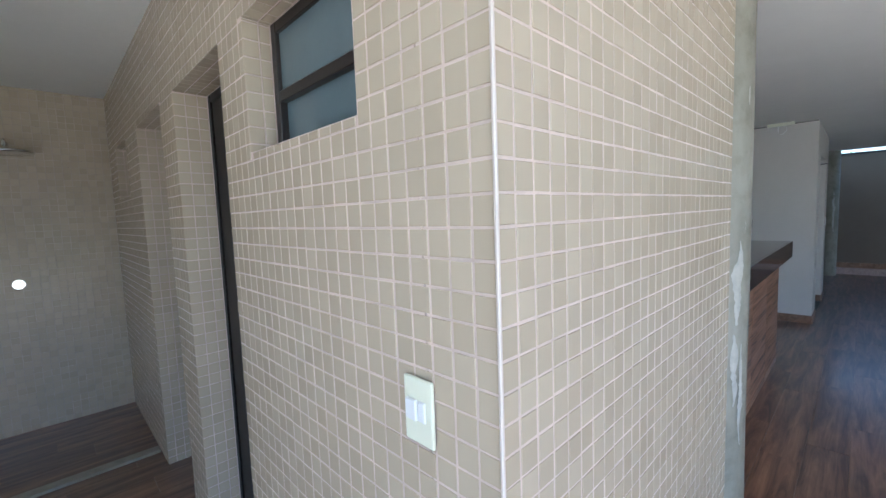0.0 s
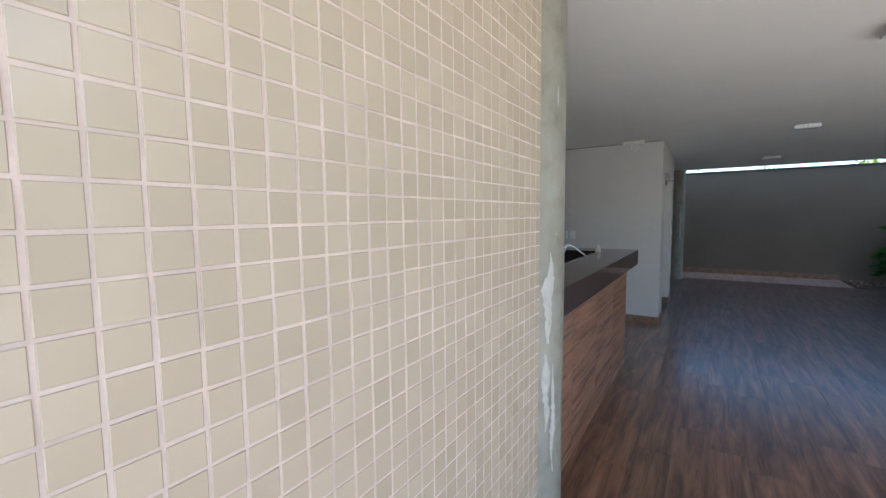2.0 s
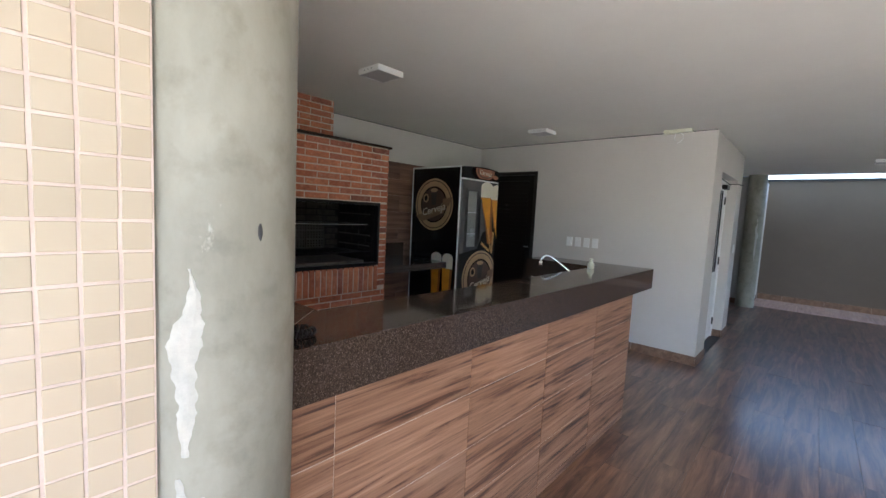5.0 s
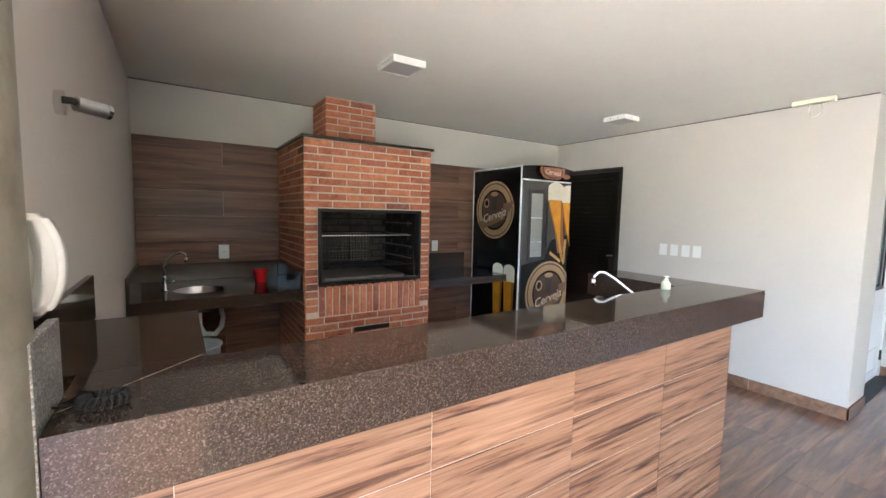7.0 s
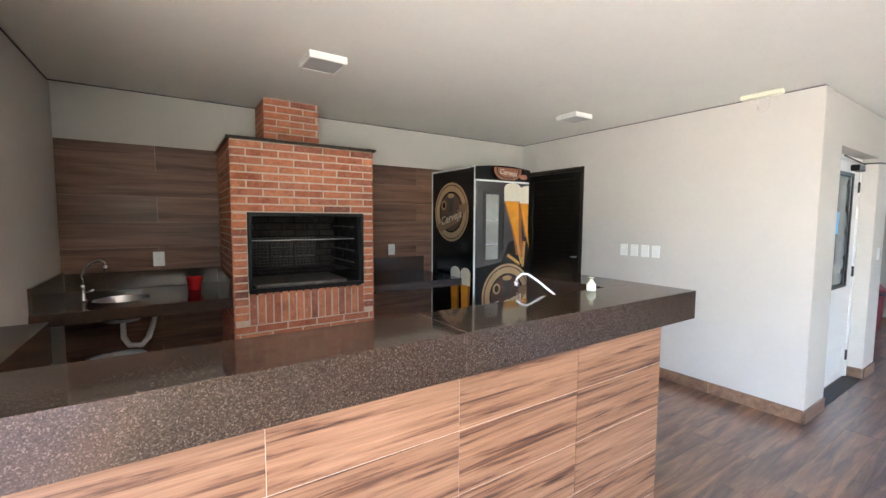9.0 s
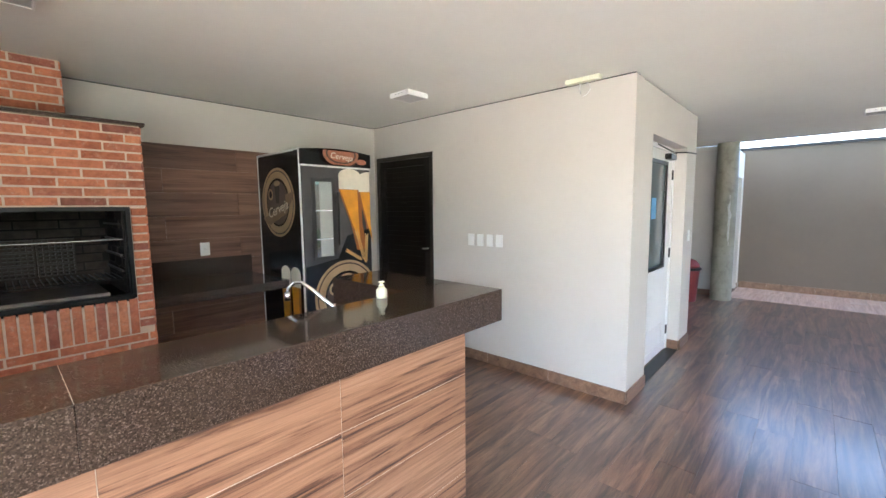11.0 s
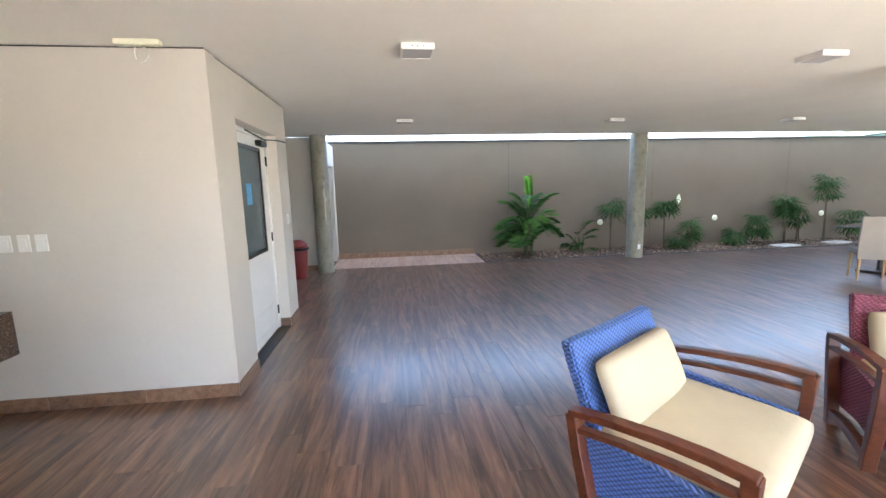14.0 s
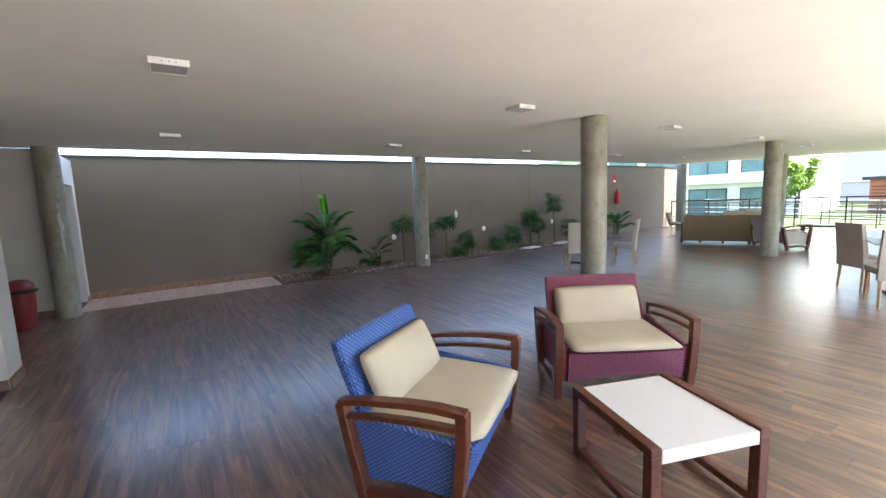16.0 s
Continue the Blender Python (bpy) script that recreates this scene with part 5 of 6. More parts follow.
def armchair(name, weave, label, at, turn, wide=1.0):
    """Front along +x. Curved timber side frames, a woven shell and two loose pads."""
    root = empty(name, label, "armchair", at, turn)
    root.matrix_basis = root.matrix_basis @ Matrix.Diagonal((1, wide, 1, 1))
    for s in (-1, 1):
        y0, y1 = (0.492, 0.556) if s > 0 else (-0.556, -0.492)
        arm = [(-0.335, 0.545), (-0.15, 0.572), (0.05, 0.590), (0.20, 0.594), (0.345, 0.585)]
        side = part("arm_frame", curve_bar(arm, 0.030, 0.034, y0, y1), M_MAHOGANY, root, "reddish-brown curved timber arm")
        part("arm_rail", curve_bar([(-0.30, 0.474), (-0.10, 0.500), (0.10, 0.511), (0.30, 0.510)], 0.026, 0.026, y0 + 0.014 if s > 0 else y0 + 0.004, y1 - 0.004 if s > 0 else y1 - 0.014), M_MAHOGANY, side)
        part("front_leg", curve_bar([(0.326, 0.590), (0.322, 0.44), (0.300, 0.24), (0.26, 0.0)], 0.056, 0.048, y0, y1), M_MAHOGANY, root, "reddish-brown curved timber leg")
        part("back_leg", curve_bar([(-0.325, 0.545), (-0.292, 0.37), (-0.245, 0.18), (-0.205, 0.0)], 0.05, 0.055, y0, y1), M_MAHOGANY, root, "reddish-brown timber leg")
        part("stretcher", curve_bar([(-0.215, 0.075), (0.0, 0.095), (0.27, 0.075)], 0.05, 0.05, y0 + 0.006, y1 - 0.006), M_MAHOGANY, root)
        part("side_panel", bent([(-0.27, 0.12), (0.0, 0.15), (0.26, 0.13), (0.295, 0.30), (0.30, 0.40), (-0.31, 0.46), (-0.30, 0.30)], *((0.454, 0.4905) if s > 0 else (-0.4905, -0.454))), weave, root)
    # back shell, leaning and slightly waisted at the top
    bm = bmesh.new()
    rows = [(-0.24, 0.30, 0.438), (-0.28, 0.42, 0.438), (-0.335, 0.56, 0.436), (-0.395, 0.69, 0.430), (-0.44, 0.805, 0.424)]
    ring = []
    for x, z, hw in rows:
        ring.append([bm.verts.new((x + dx, y, z)) for dx, y in ((0.03, -hw), (0.035, -hw * 0.5), (0.037, 0), (0.035, hw * 0.5), (0.03, hw), (-0.03, hw), (-0.025, hw * 0.5), (-0.023, 0), (-0.025, -hw * 0.5), (-0.03, -hw))])
    for a, b in zip(ring, ring[1:]):
        for j in range(10):
            bm.faces.new((a[j - 1], a[j], b[j], b[j - 1]))
    bm.faces.new(ring[0])
    bm.faces.new(ring[-1][::-1])
    bmesh.ops.recalc_face_normals(bm, faces=bm.faces)
    bmesh.ops.bevel(bm, geom=[e for e in bm.edges if e.calc_face_angle(0) > 0.8], offset=0.010, segments=2, affect="EDGES")
    part("backrest", bm, weave, root)
    # seat box with a bowed, scooped front apron
    bm = bmesh.new()
    n = 16
    tops, lows = [], []
    for k in range(n + 1):
        y = -0.445 + 0.890 * k / n
        u = y / 0.445
        tops.append((0.335 + 0.035 * (1 - u * u), y, 0.372))
        lows.append((0.29 + 0.02 * (1 - u * u), y, 0.13 + 0.10 * (1 - u * u)))
    tv = [bm.verts.new(p) for p in tops] + [bm.verts.new((-0.25, 0.445, 0.375)), bm.verts.new((-0.25, -0.445, 0.375))]
    lv = [bm.verts.new(p) for p in lows] + [bm.verts.new((-0.24, 0.445, 0.16)), bm.verts.new((-0.24, -0.445, 0.16))]
    bm.faces.new(tv)
    bm.faces.new(lv[::-1])
    for k in range(len(tv)):
        bm.faces.new((tv[k - 1], tv[k], lv[k], lv[k - 1]))
    bmesh.ops.recalc_face_normals(bm, faces=bm.faces)
    part("seat_base", bm, weave, root)
    pad = part("seat_cushion", cushion(0.87, 0.67, 0.075, 1.0, 0.2), M_CUSHION, root, "cream fabric seat pad", True)
    pad.matrix_basis = pose(0.045, 0, 0.41, 0, 2.0, 0)
    pad = part("back_cushion", cushion(0.76, 0.37, 0.10, 4.0, 0.3), M_CUSHION, root, "cream fabric back pad", True)
    pad.matrix_basis = pose(-0.245, 0, 0.56, 0, 66, 0)
    return root


armchair("blue_armchair", M_BLUE, "blue woven armchair with brown timber arms and cream cushions", (5.633, -1.800, 0), 213.8)
armchair("maroon_armchair", M_MAROON, "maroon woven armchair with brown timber arms and cream cushions", (5.645, -3.43, 0), 147.0, 0.955)

table = empty("coffee_table", "low table with a white top between brown timber frames", "table", (4.755, -2.585, 0), 159.5)
part("tabletop", box(-0.318, 0.318, -0.2635, 0.2635, 0.352, 0.417, 0.003), M_WHITETOP, table, "glossy white tabletop")
for s in (-1, 1):
    y0, y1 = (0.265, 0.32) if s > 0 else (-0.32, -0.265)
    part("side_rail", box(-0.32, 0.32, y0, y1, 0.385, 0.43, 0.003), M_MAHOGANY, table, "brown timber side rail")
    for x0 in (-0.32, 0.265):
        part("leg", box(x0, x0 + 0.055, y0 + 0.001, y1 - 0.001, 0, 0.3848, 0.003), M_MAHOGANY, table, "brown timber leg")
    part("foot_rail", box(-0.264, 0.264, y0 + 0.006, y1 - 0.006, 0.03, 0.07, 0.003), M_MAHOGANY, table)
part("cross_rail", box(-0.025, 0.025, -0.262, 0.262, 0.312, 0.3515, 0.003), M_MAHOGANY, table)

# ---- dining sets far off ----


def dining_chair():
    root = empty("dining_chair", "taupe upholstered high-back dining chair with light timber legs", "chair", (0, 0, 0), 0, "dining chairs")
    part("seat", box(-0.22, 0.22, -0.225, 0.225, 0.40, 0.48, 0.015, 2), M_CHAIRFAB, root)
    part("backrest", bent([(-0.225, 0.34), (-0.165, 0.34), (-0.175, 0.6), (-0.235, 0.97), (-0.285, 0.97), (-0.24, 0.6)], -0.225, 0.225), M_CHAIRFAB, root)
    for x, y in ((0.19, 0.19), (0.19, -0.19), (-0.19, 0.19), (-0.19, -0.19)):
        part("leg", cyl((x, y, 0.40), (x * 1.12, y * 1.04, 0), 0.022, 0.014, 8), M_LIGHTLEG, root, "light timber leg")
    return root


chair0 = dining_chair()
spots = [(9.25, -7.55, -38), (8.78, -8.50, 25), (5.20, -8.86, -130), (4.78, -7.98, -62)]
chair0.matrix_basis = pose(spots[0][0], spots[0][1], 0, 0, 0, spots[0][2])
for x, y, a in spots[1:]:
    copy_thing(chair0, pose(x, y, 0, 0, 0, a))


def dining_table(x, y, turn):
    root = empty("dining_table", "square glass-topped dining table on a dark pedestal", "table", (x, y, 0), turn, "dining tables")
    part("tabletop", box(-0.45, 0.45, -0.45, 0.45, 0.735, 0.75, 0.003), M_GLASSGREY, root, "greyish glass tabletop")
    part("column", cyl((0, 0, 0.04), (0, 0, 0.734), 0.035, n=12), M_BRONZE, root)
    part("base", box(-0.22, 0.22, -0.22, 0.22, 0, 0.039, 0.004), M_BRONZE, root)


dining_table(9.65, -8.25, 20)
dining_table(4.72, -8.62, 20)

# ---- lounge at the far end ----
sofa = empty("sofa", "long taupe woven sofa with brown timber ends seen from behind", "sofa", (9.05, -13.85, 0), -64)
part("backrest", bent([(-0.40, 0.06), (-0.34, 0.06), (-0.40, 0.46), (-0.46, 0.80), (-0.52, 0.80), (-0.47, 0.46)], -1.05, 1.05), M_TAUPEWEAVE, sofa)
part("seat", box(-0.35, 0.38, -1.03, 1.03, 0.16, 0.40, 0.01), M_TAUPEWEAVE, sofa)
for y in (-0.68, 0, 0.68):
    ob = part("cushion", cushion(0.62, 0.62, 0.12, y), M_CUSHION, sofa, "cream seat cushion", True)
    ob.matrix_basis = pose(0.0, y, 0.46)
ob = part("cushion", cushion(0.5, 0.4, 0.12, 9), M_CUSHION, sofa, "cream scatter cushion", True)
ob.matrix_basis = pose(-0.30, -0.65, 0.76, 0, 68, 0)
ob = part("cushion", cushion(0.5, 0.4, 0.12, 3), M_CUSHION, sofa, "cream scatter cushion", True)
ob.matrix_basis = pose(-0.30, -0.15, 0.74, 0, 68, 0)
for y in (-1.11, 1.06):
    part("arm_frame", bent([(-0.42, 0), (-0.34, 0), (-0.38, 0.56), (0.40, 0.56), (0.36, 0), (0.44, 0), (0.46, 0.62), (-0.46, 0.62)], y, y + 0.055), M_MAHOGANY, sofa, "brown timber end frame")
for y in (-0.55, 0.05, 0.6):
    part("leg", box(-0.40, -0.34, y, y + 0.06, 0, 0.14), M_MAHOGANY, sofa)

side_chair = armchair("lounge_armchair", M_CHAIRFAB, "pale woven armchair with brown timber arms beside a sofa", (7.61, -13.26, 0), 236)
shell = empty("shell_chair", "brown woven shell chair on thin metal legs", "chair", (10.75, -14.6, 0), 200)
part("shell", bent([(-0.35, 0.80), (-0.25, 0.42), (0.30, 0.38), (0.30, 0.43), (-0.20, 0.48), (-0.30, 0.82)], -0.33, 0.33), M_TAUPEWEAVE, shell)
for s in (-1, 1):
    part("leg", add_tube(bmesh.new(), [(-0.22, s * 0.28, 0.42), (-0.28, s * 0.30, 0.01), (0.28, s * 0.30, 0.01), (0.20, s * 0.28, 0.40)], 0.011, 6), M_STEEL, shell, "thin metal leg")
bench = empty("low_table", "low dark timber table with white insert in the lounge", "table", (7.3, -15.6, 0), 10)
part("tabletop", box(-0.55, 0.55, -0.30, 0.30, 0.38, 0.43, 0.004), M_BRONZE, bench)
for x in (-0.5, 0.45):
    for y in (-0.28, 0.23):
        part("leg", box(x, x + 0.05, y, y + 0.05, 0, 0.3795), M_BRONZE, bench)

# ---- bin, extinguisher ----
bin_ = empty("waste_bin", "red plastic swing-lid waste bin with a dark rim", "bin", (11.42, 1.28, 0))
part("body", lathe([(0.13, 0), (0.135, 0.01), (0.165, 0.50), (0.165, 0.51)], 28), M_RED, bin_, "", True)
part("rim", lathe([(0.170, 0.505), (0.192, 0.515), (0.192, 0.54), (0.175, 0.548)], 28), M_BLACK, bin_, "dark plastic rim", True)
part("lid", lathe([(0.172, 0.55), (0.160, 0.60), (0.12, 0.655), (0.06, 0.685), (0.01, 0.69)], 28), M_RED, bin_, "domed red lid", True)

ext = empty("fire_extinguisher", "red fire extinguisher hung on the taupe wall", "fire extinguisher", (FAR - 0.10, -14.8, 1.12))
part("cylinder", lathe([(0.07, 0), (0.082, 0.02), (0.082, 0.40), (0.06, 0.46), (0.025, 0.49), (0.022, 0.52)], 20), M_REDBRIGHT, ext, "", True)
part("valve", box(-0.02, 0.02, -0.05, 0.05, 0.52, 0.56, 0.004), M_BLACK, ext)
part("hose", add_tube(bmesh.new(), [(0, 0.03, 0.54), (-0.02, 0.11, 0.50), (-0.03, 0.12, 0.30), (-0.02, 0.09, 0.15)], 0.011, 8), M_BLACK, ext, "", True)
part("bracket", box(0.06, 0.098, -0.03, 0.03, 0.20, 0.34), M_STEEL, ext)
sign = empty("wall_sign", "small red and white safety sign on the wall", "sign", (FAR, -14.75, 2.04))
part("board", box(-0.006, 0, -0.10, 0.10, -0.16, 0.16), M_REDBRIGHT, sign)
part("bar", box(-0.0085, -0.0065, -0.06, 0.06, -0.10, -0.02), M_PLASTIC, sign)

for y, z, d in ((-5.30, 0.63, 0), (-7.30, 1.12, 1), (-8.28, 0.64, 0), (-11.25, 0.66, 0)):
    w = empty("wall_ornament", "small white round ornament on the garden wall" if not d else "small white diamond ornament on the garden wall", "ornament", (FAR, y, z), 0, "garden wall ornaments")
    if d:
        part("diamond", flat_shape([(-0.055, 0), (0, -0.12), (0.055, 0), (0, 0.12)], 0.0, 0.03, "side"), M_CREAMPLASTIC, w)
    else:
        ob = part("ball", lathe([(0.0005, -0.07), (0.04, -0.06), (0.065, -0.03), (0.072, 0), (0.065, 0.03), (0.04, 0.06), (0.0005, 0.07)], 18), M_CREAMPLASTIC, w, "", True)
        ob.matrix_basis = pose(-0.03, 0, 0, 0, 90, 0) @ Matrix.Diagonal((1, 1, 0.45, 1))

# ---- garden strip ----
soil = structure("garden_bed", prism([(12.12, -2.27), (FAR - 0.001, -2.27), (FAR - 0.001, -13.6), (12.12, -13.6)], -0.02, 0.004), M_SOIL, "narrow planting bed with soil and dry leaves")
structure("garden_edge", box(12.10, 12.118, -13.6, -2.25, -0.02, 0.02, 0.002), M_DARKGREY, "thin dark edging of the planting bed")
rng = random.Random(11)
litter_v, litter_f = [], []
for k in range(2600):
    x, y = rng.uniform(12.14, FAR - 0.03), rng.uniform(-13.5, -2.3)
    a, s, z = rng.uniform(0, 6.28), rng.uniform(0.012, 0.04), rng.uniform(0.006, 0.03)
    b = len(litter_v)
    ux, uy = math.cos(a) * s, math.sin(a) * s
    litter_v += [(x - ux, y - uy, z), (x - uy * 0.4, y + ux * 0.4, z + rng.uniform(0, 0.015)), (x + ux, y + uy, z), (x + uy * 0.4, y - ux * 0.4, z)]
    litter_f.append((b, b + 1, b + 2, b + 3))
me = bpy.data.meshes.new("leaf_litter")
me.from_pydata(litter_v, [], litter_f)
M_LITTER = plain("dry_leaf_litter", (0.42, 0.30, 0.20), 0.9, vary=0.5, scale=14)
me.materials.append(M_LITTER)
tagged(new("leaf_litter", me), "pale dry leaves and bark scattered on soil", "leaf litter", "", "stuff")
for x, y in ((12.38, -9.4), (12.50, -10.9)):
    st = empty("stepping_stone", "flat pale stone slab on the planting bed", "stone", (x, y, 0.004), 12, "stepping stones")
    part("slab", box(-0.16, 0.16, -0.30, 0.30, 0, 0.03, 0.008), M_STONEBOUNCE, st)


def leaf_mat(name, a, b_color):
    m, n, l, b = nodes_of(name, 0.55, 0.0, 0.15)
    c = ramp(n, l, piece_random(n, l), [(0.0, a), (1.0, b_color)])
    l.new(c, b.inputs["Base Color"])
    b.inputs["Subsurface Weight"].default_value = 0.0
    return m


M_PALM = leaf_mat("deep_green_palm_leaf", (0.012, 0.042, 0.008), (0.040, 0.115, 0.020))
M_PALMLIGHT = leaf_mat("fresh_green_palm_leaf", (0.11, 0.33, 0.02), (0.16, 0.42, 0.04))
M_PALMMID = leaf_mat("mid_green_palm_leaf", (0.045, 0.13, 0.025), (0.09, 0.21, 0.05))
M_CANE = plain("green_palm_cane", (0.06, 0.09, 0.03), 0.6, vary=0.3, scale=14)
M_STEM = plain("green_brown_cane", (0.10, 0.085, 0.05), 0.7, vary=0.3, scale=14)


def frond_mesh(name, length, leaflets, width, droop, mat, seed):
    """A feather frond: an arching rib with narrow drooping leaflets on both sides; grows along +x, up +z."""
    r = random.Random(seed)
    vs, fs = [], []
    rib = []
    for k in range(13):
        t = k / 12
        rib.append(Vector((length * (t - 0.22 * t * t), 0, length * (0.50 * t - (droop + 0.10) * t * t))))
    def at(t):
        f = t * 12
        i = min(int(f), 11)
        return rib[i].lerp(rib[i + 1], f - i)
    for k in range(12):
        w = 0.006 * (1 - k / 13)
        b = len(vs)
        vs += [rib[k] + Vector((0, -w, 0)), rib[k] + Vector((0, w, 0)), rib[k + 1] + Vector((0, w, 0)), rib[k + 1] + Vector((0, -w, 0))]
        fs.append((b, b + 1, b + 2, b + 3))
    for k in range(leaflets):
        t = 0.22 + 0.78 * k / leaflets
        base = at(t)
        ln = length * width * math.sin(math.pi * min(1, 0.18 + 0.8 * (1 - t) + 0.05)) * r.uniform(0.85, 1.1) + 0.03
        for s in (-1, 1):
            d = Vector((0.22 + 0.45 * t, s * 0.9, 0.35 - 0.2 * t)).normalized()
            side = Vector((0.9, -s * 0.3, 0)).normalized() * 0.0050
            mid, tip = base + d * ln * 0.55, base + d * ln + Vector((0, 0, -ln * r.uniform(0.15, 0.5)))
            b = len(vs)
            vs += [base - side * 0.4, base + side * 0.4, mid + side, tip, mid - side]
            fs.append((b, b + 1, b + 2, b + 3, b + 4))
    me = bpy.data.meshes.new(name)
    me.from_pydata([tuple(v) for v in vs], [], fs)
    me.materials.append(mat)
    return me


def palm(x, y, height, count, label, seed, bright=0, reach=0.85):
    root = empty("palm_plant", label, "plant", (x, y, 0.004), 0, "garden palms")
    r = random.Random(seed)
    meshes = [frond_mesh("frond", reach, 14, 0.27, d, M_PALM, seed + k) for k, d in enumerate((0.30, 0.55, 0.75))]
    pale = [frond_mesh("frond", reach, 14, 0.27, d, M_PALMMID, seed + 5) for d in (0.4, 0.7)]
    bm = bmesh.new()
    for k in range(9):
        a = r.uniform(0, 6.28)
        add_cyl(bm, (0.08 * math.cos(a), 0.08 * math.sin(a), -0.01), (0.13 * math.cos(a), 0.13 * math.sin(a), height * 0.42), 0.016, 0.010, 8)
    part("stem", bm, M_CANE, root, "cluster of thin green canes")
    for k in range(count):
        ob = new("frond", (meshes + pale)[(k * 2) % 5] if bright else meshes[k % 3])
        ob.parent = root
        a = 360 * k / count * 2.4 + r.uniform(-15, 15)
        rise = r.uniform(-8, 50) if k % 4 else r.uniform(45, 62)
        ob.matrix_basis = pose(0, 0, height * r.uniform(0.04, 0.48)) @ pose(0, 0, 0, 0, 0, a) @ pose(0.05, 0, 0, r.uniform(-15, 15), -rise, 0) @ Matrix.Scale(r.uniform(0.75, 1.05), 4)
        if abs((x + 0.85 * math.cos(radians(a))) - 12.6) > 1.0 and math.cos(radians(a)) > 0.3:
            ob.matrix_basis = ob.matrix_basis @ Matrix.Scale(0.5, 4)
    if bright:
        spear = frond_mesh("frond", 1.0, 40, 0.17, 0.08, M_PALMLIGHT, seed + 9)
        for k in range(2):
            ob = new("frond", spear)
            ob.parent = root
            ob.matrix_basis = pose(0, 0, height * (0.50, 0.46)[k]) @ pose(0, 0, 0, 0, 0, (80, 95)[k]) @ pose(0, 0, 0, (30, -25)[k], (-72, -62)[k], 0)
            tagged(ob, "bright fresh green frond")
    return root


palm(12.66, -3.36, 1.75, 44, "large bushy green palm with a bright new frond", 3, 1, 0.84)
palm(12.85, -4.6, 0.8, 12, "small bushy green palm in the planting bed", 5, 0, 0.5)
palm(12.85, -14.3, 1.1, 14, "green palm at the end of the planting bed", 6, 0, 0.9)


def fan_mesh(name, r0, blades, seed):
    rr = random.Random(seed)
    vs, fs = [], []
    for k in range(blades):
        a = radians(-130 + 260 * k / (blades - 1))
        ln = r0 * rr.uniform(0.85, 1.1) * (1 - 0.25 * abs(k / (blades - 1) - 0.5))
        d = Vector((math.cos(a), math.sin(a), 0.15))
        s = Vector((-math.sin(a), math.cos(a), 0)) * 0.013
        b = len(vs)
        mid, tip = d * ln * 0.6, d * ln + Vector((0, 0, -ln * 0.45))
        vs += [(0, 0, 0), tuple(mid - s), tuple(tip - s * 0.4), tuple(tip + s * 0.4), tuple(mid + s)]
        fs.append((b, b + 1, b + 2, b + 3, b + 4))
    me = bpy.data.meshes.new(name)
    me.from_pydata(vs, [], fs)
    me.materials.append(M_PALM)
    return me


FANS = [fan_mesh("fan_leaf", 0.28, 11, k) for k in range(3)]


def lady_palm(x, y, height, count, seed, low=0.45):
    root = empty("lady_palm", "slender fan-leaved palm on thin dark canes" if height > 0.8 else "low fan-leaved palm in the planting bed", "plant", (x, y, 0.004), 0, "fan palms")
    r = random.Random(seed)
    bm = bmesh.new()
    for k in range(2):
        add_cyl(bm, (r.uniform(-0.05, 0.05), r.uniform(-0.05, 0.05), -0.01), (r.uniform(-0.04, 0.04), r.uniform(-0.05, 0.05), height * 0.85), 0.014, 0.010, 8)
    part("stem", bm, M_STEM, root, "thin dark cane")
    for k in range(count):
        ob = new("fan_leaf", FANS[k % 3])
        ob.parent = root
        a = r.uniform(0, 360)
        z = height * r.uniform(low, 0.95)
        out = r.uniform(0.03, 0.13)
        ob.matrix_basis = pose(math.cos(radians(a)) * out, math.sin(radians(a)) * out * 1.3, z) @ pose(0, 0, 0, r.uniform(-20, 20), -r.uniform(-15, 50), a)
    return root


for x, y, h, n, s, lo in ((12.85, -5.46, 1.15, 12, 1, 0.72), (12.9, -6.15, 0.95, 9, 2, 0.6), (12.85, -6.77, 1.12, 14, 3, 0.68), (12.85, -7.43, 0.60, 12, 4, 0.3), (12.7, -8.5, 0.34, 10, 5, 0.2), (12.85, -9.2, 0.72, 18, 6, 0.25), (12.85, -9.92, 1.22, 20, 7, 0.55), (12.9, -10.35, 0.9, 12, 8, 0.5), (12.85, -11.0, 1.62, 16, 9, 0.66), (12.85, -11.75, 0.75, 16, 10, 0.25), (12.6, -7.0, 0.22, 7, 12, 0.2)):
    lady_palm(x, y + 0.09, h, int(n * 1.4), s, lo)

# ---- outside ----
rail = empty("balustrade", "dark metal balustrade with glass infill along the hall's end", "railing")
A, B = Vector((13.1, -18.6, 0)), Vector((4.7, -20.9, 0))
along = (B - A).normalized()
length = (B - A).length
rot = Matrix.Translation(A) @ pose(0, 0, 0, 0, 0, math.degrees(math.atan2(along.y, along.x)))
bm = box(0, length, -0.03, 0.03, 1.06, 1.11, 0.004)
ob = part("top_rail", bm, M_BLACK, rail, "dark top rail")
ob.matrix_basis = rot
k = 0.0
while k < length:
    ob = part("post", box(k, k + 0.04, -0.02, 0.02, -0.25, 1.059), M_BLACK, rail, "dark post")
    ob.matrix_basis = rot
    k += 1.35
for z in (0.12, 0.42):
    ob = part("lower_rail", box(0, length, -0.012, 0.012, z, z + 0.02), M_BLACK, rail, "thin dark rail")
    ob.matrix_basis = rot

ramp_rail = empty("ramp_railing", "tubular metal handrail of the ramp beyond the hall", "railing")
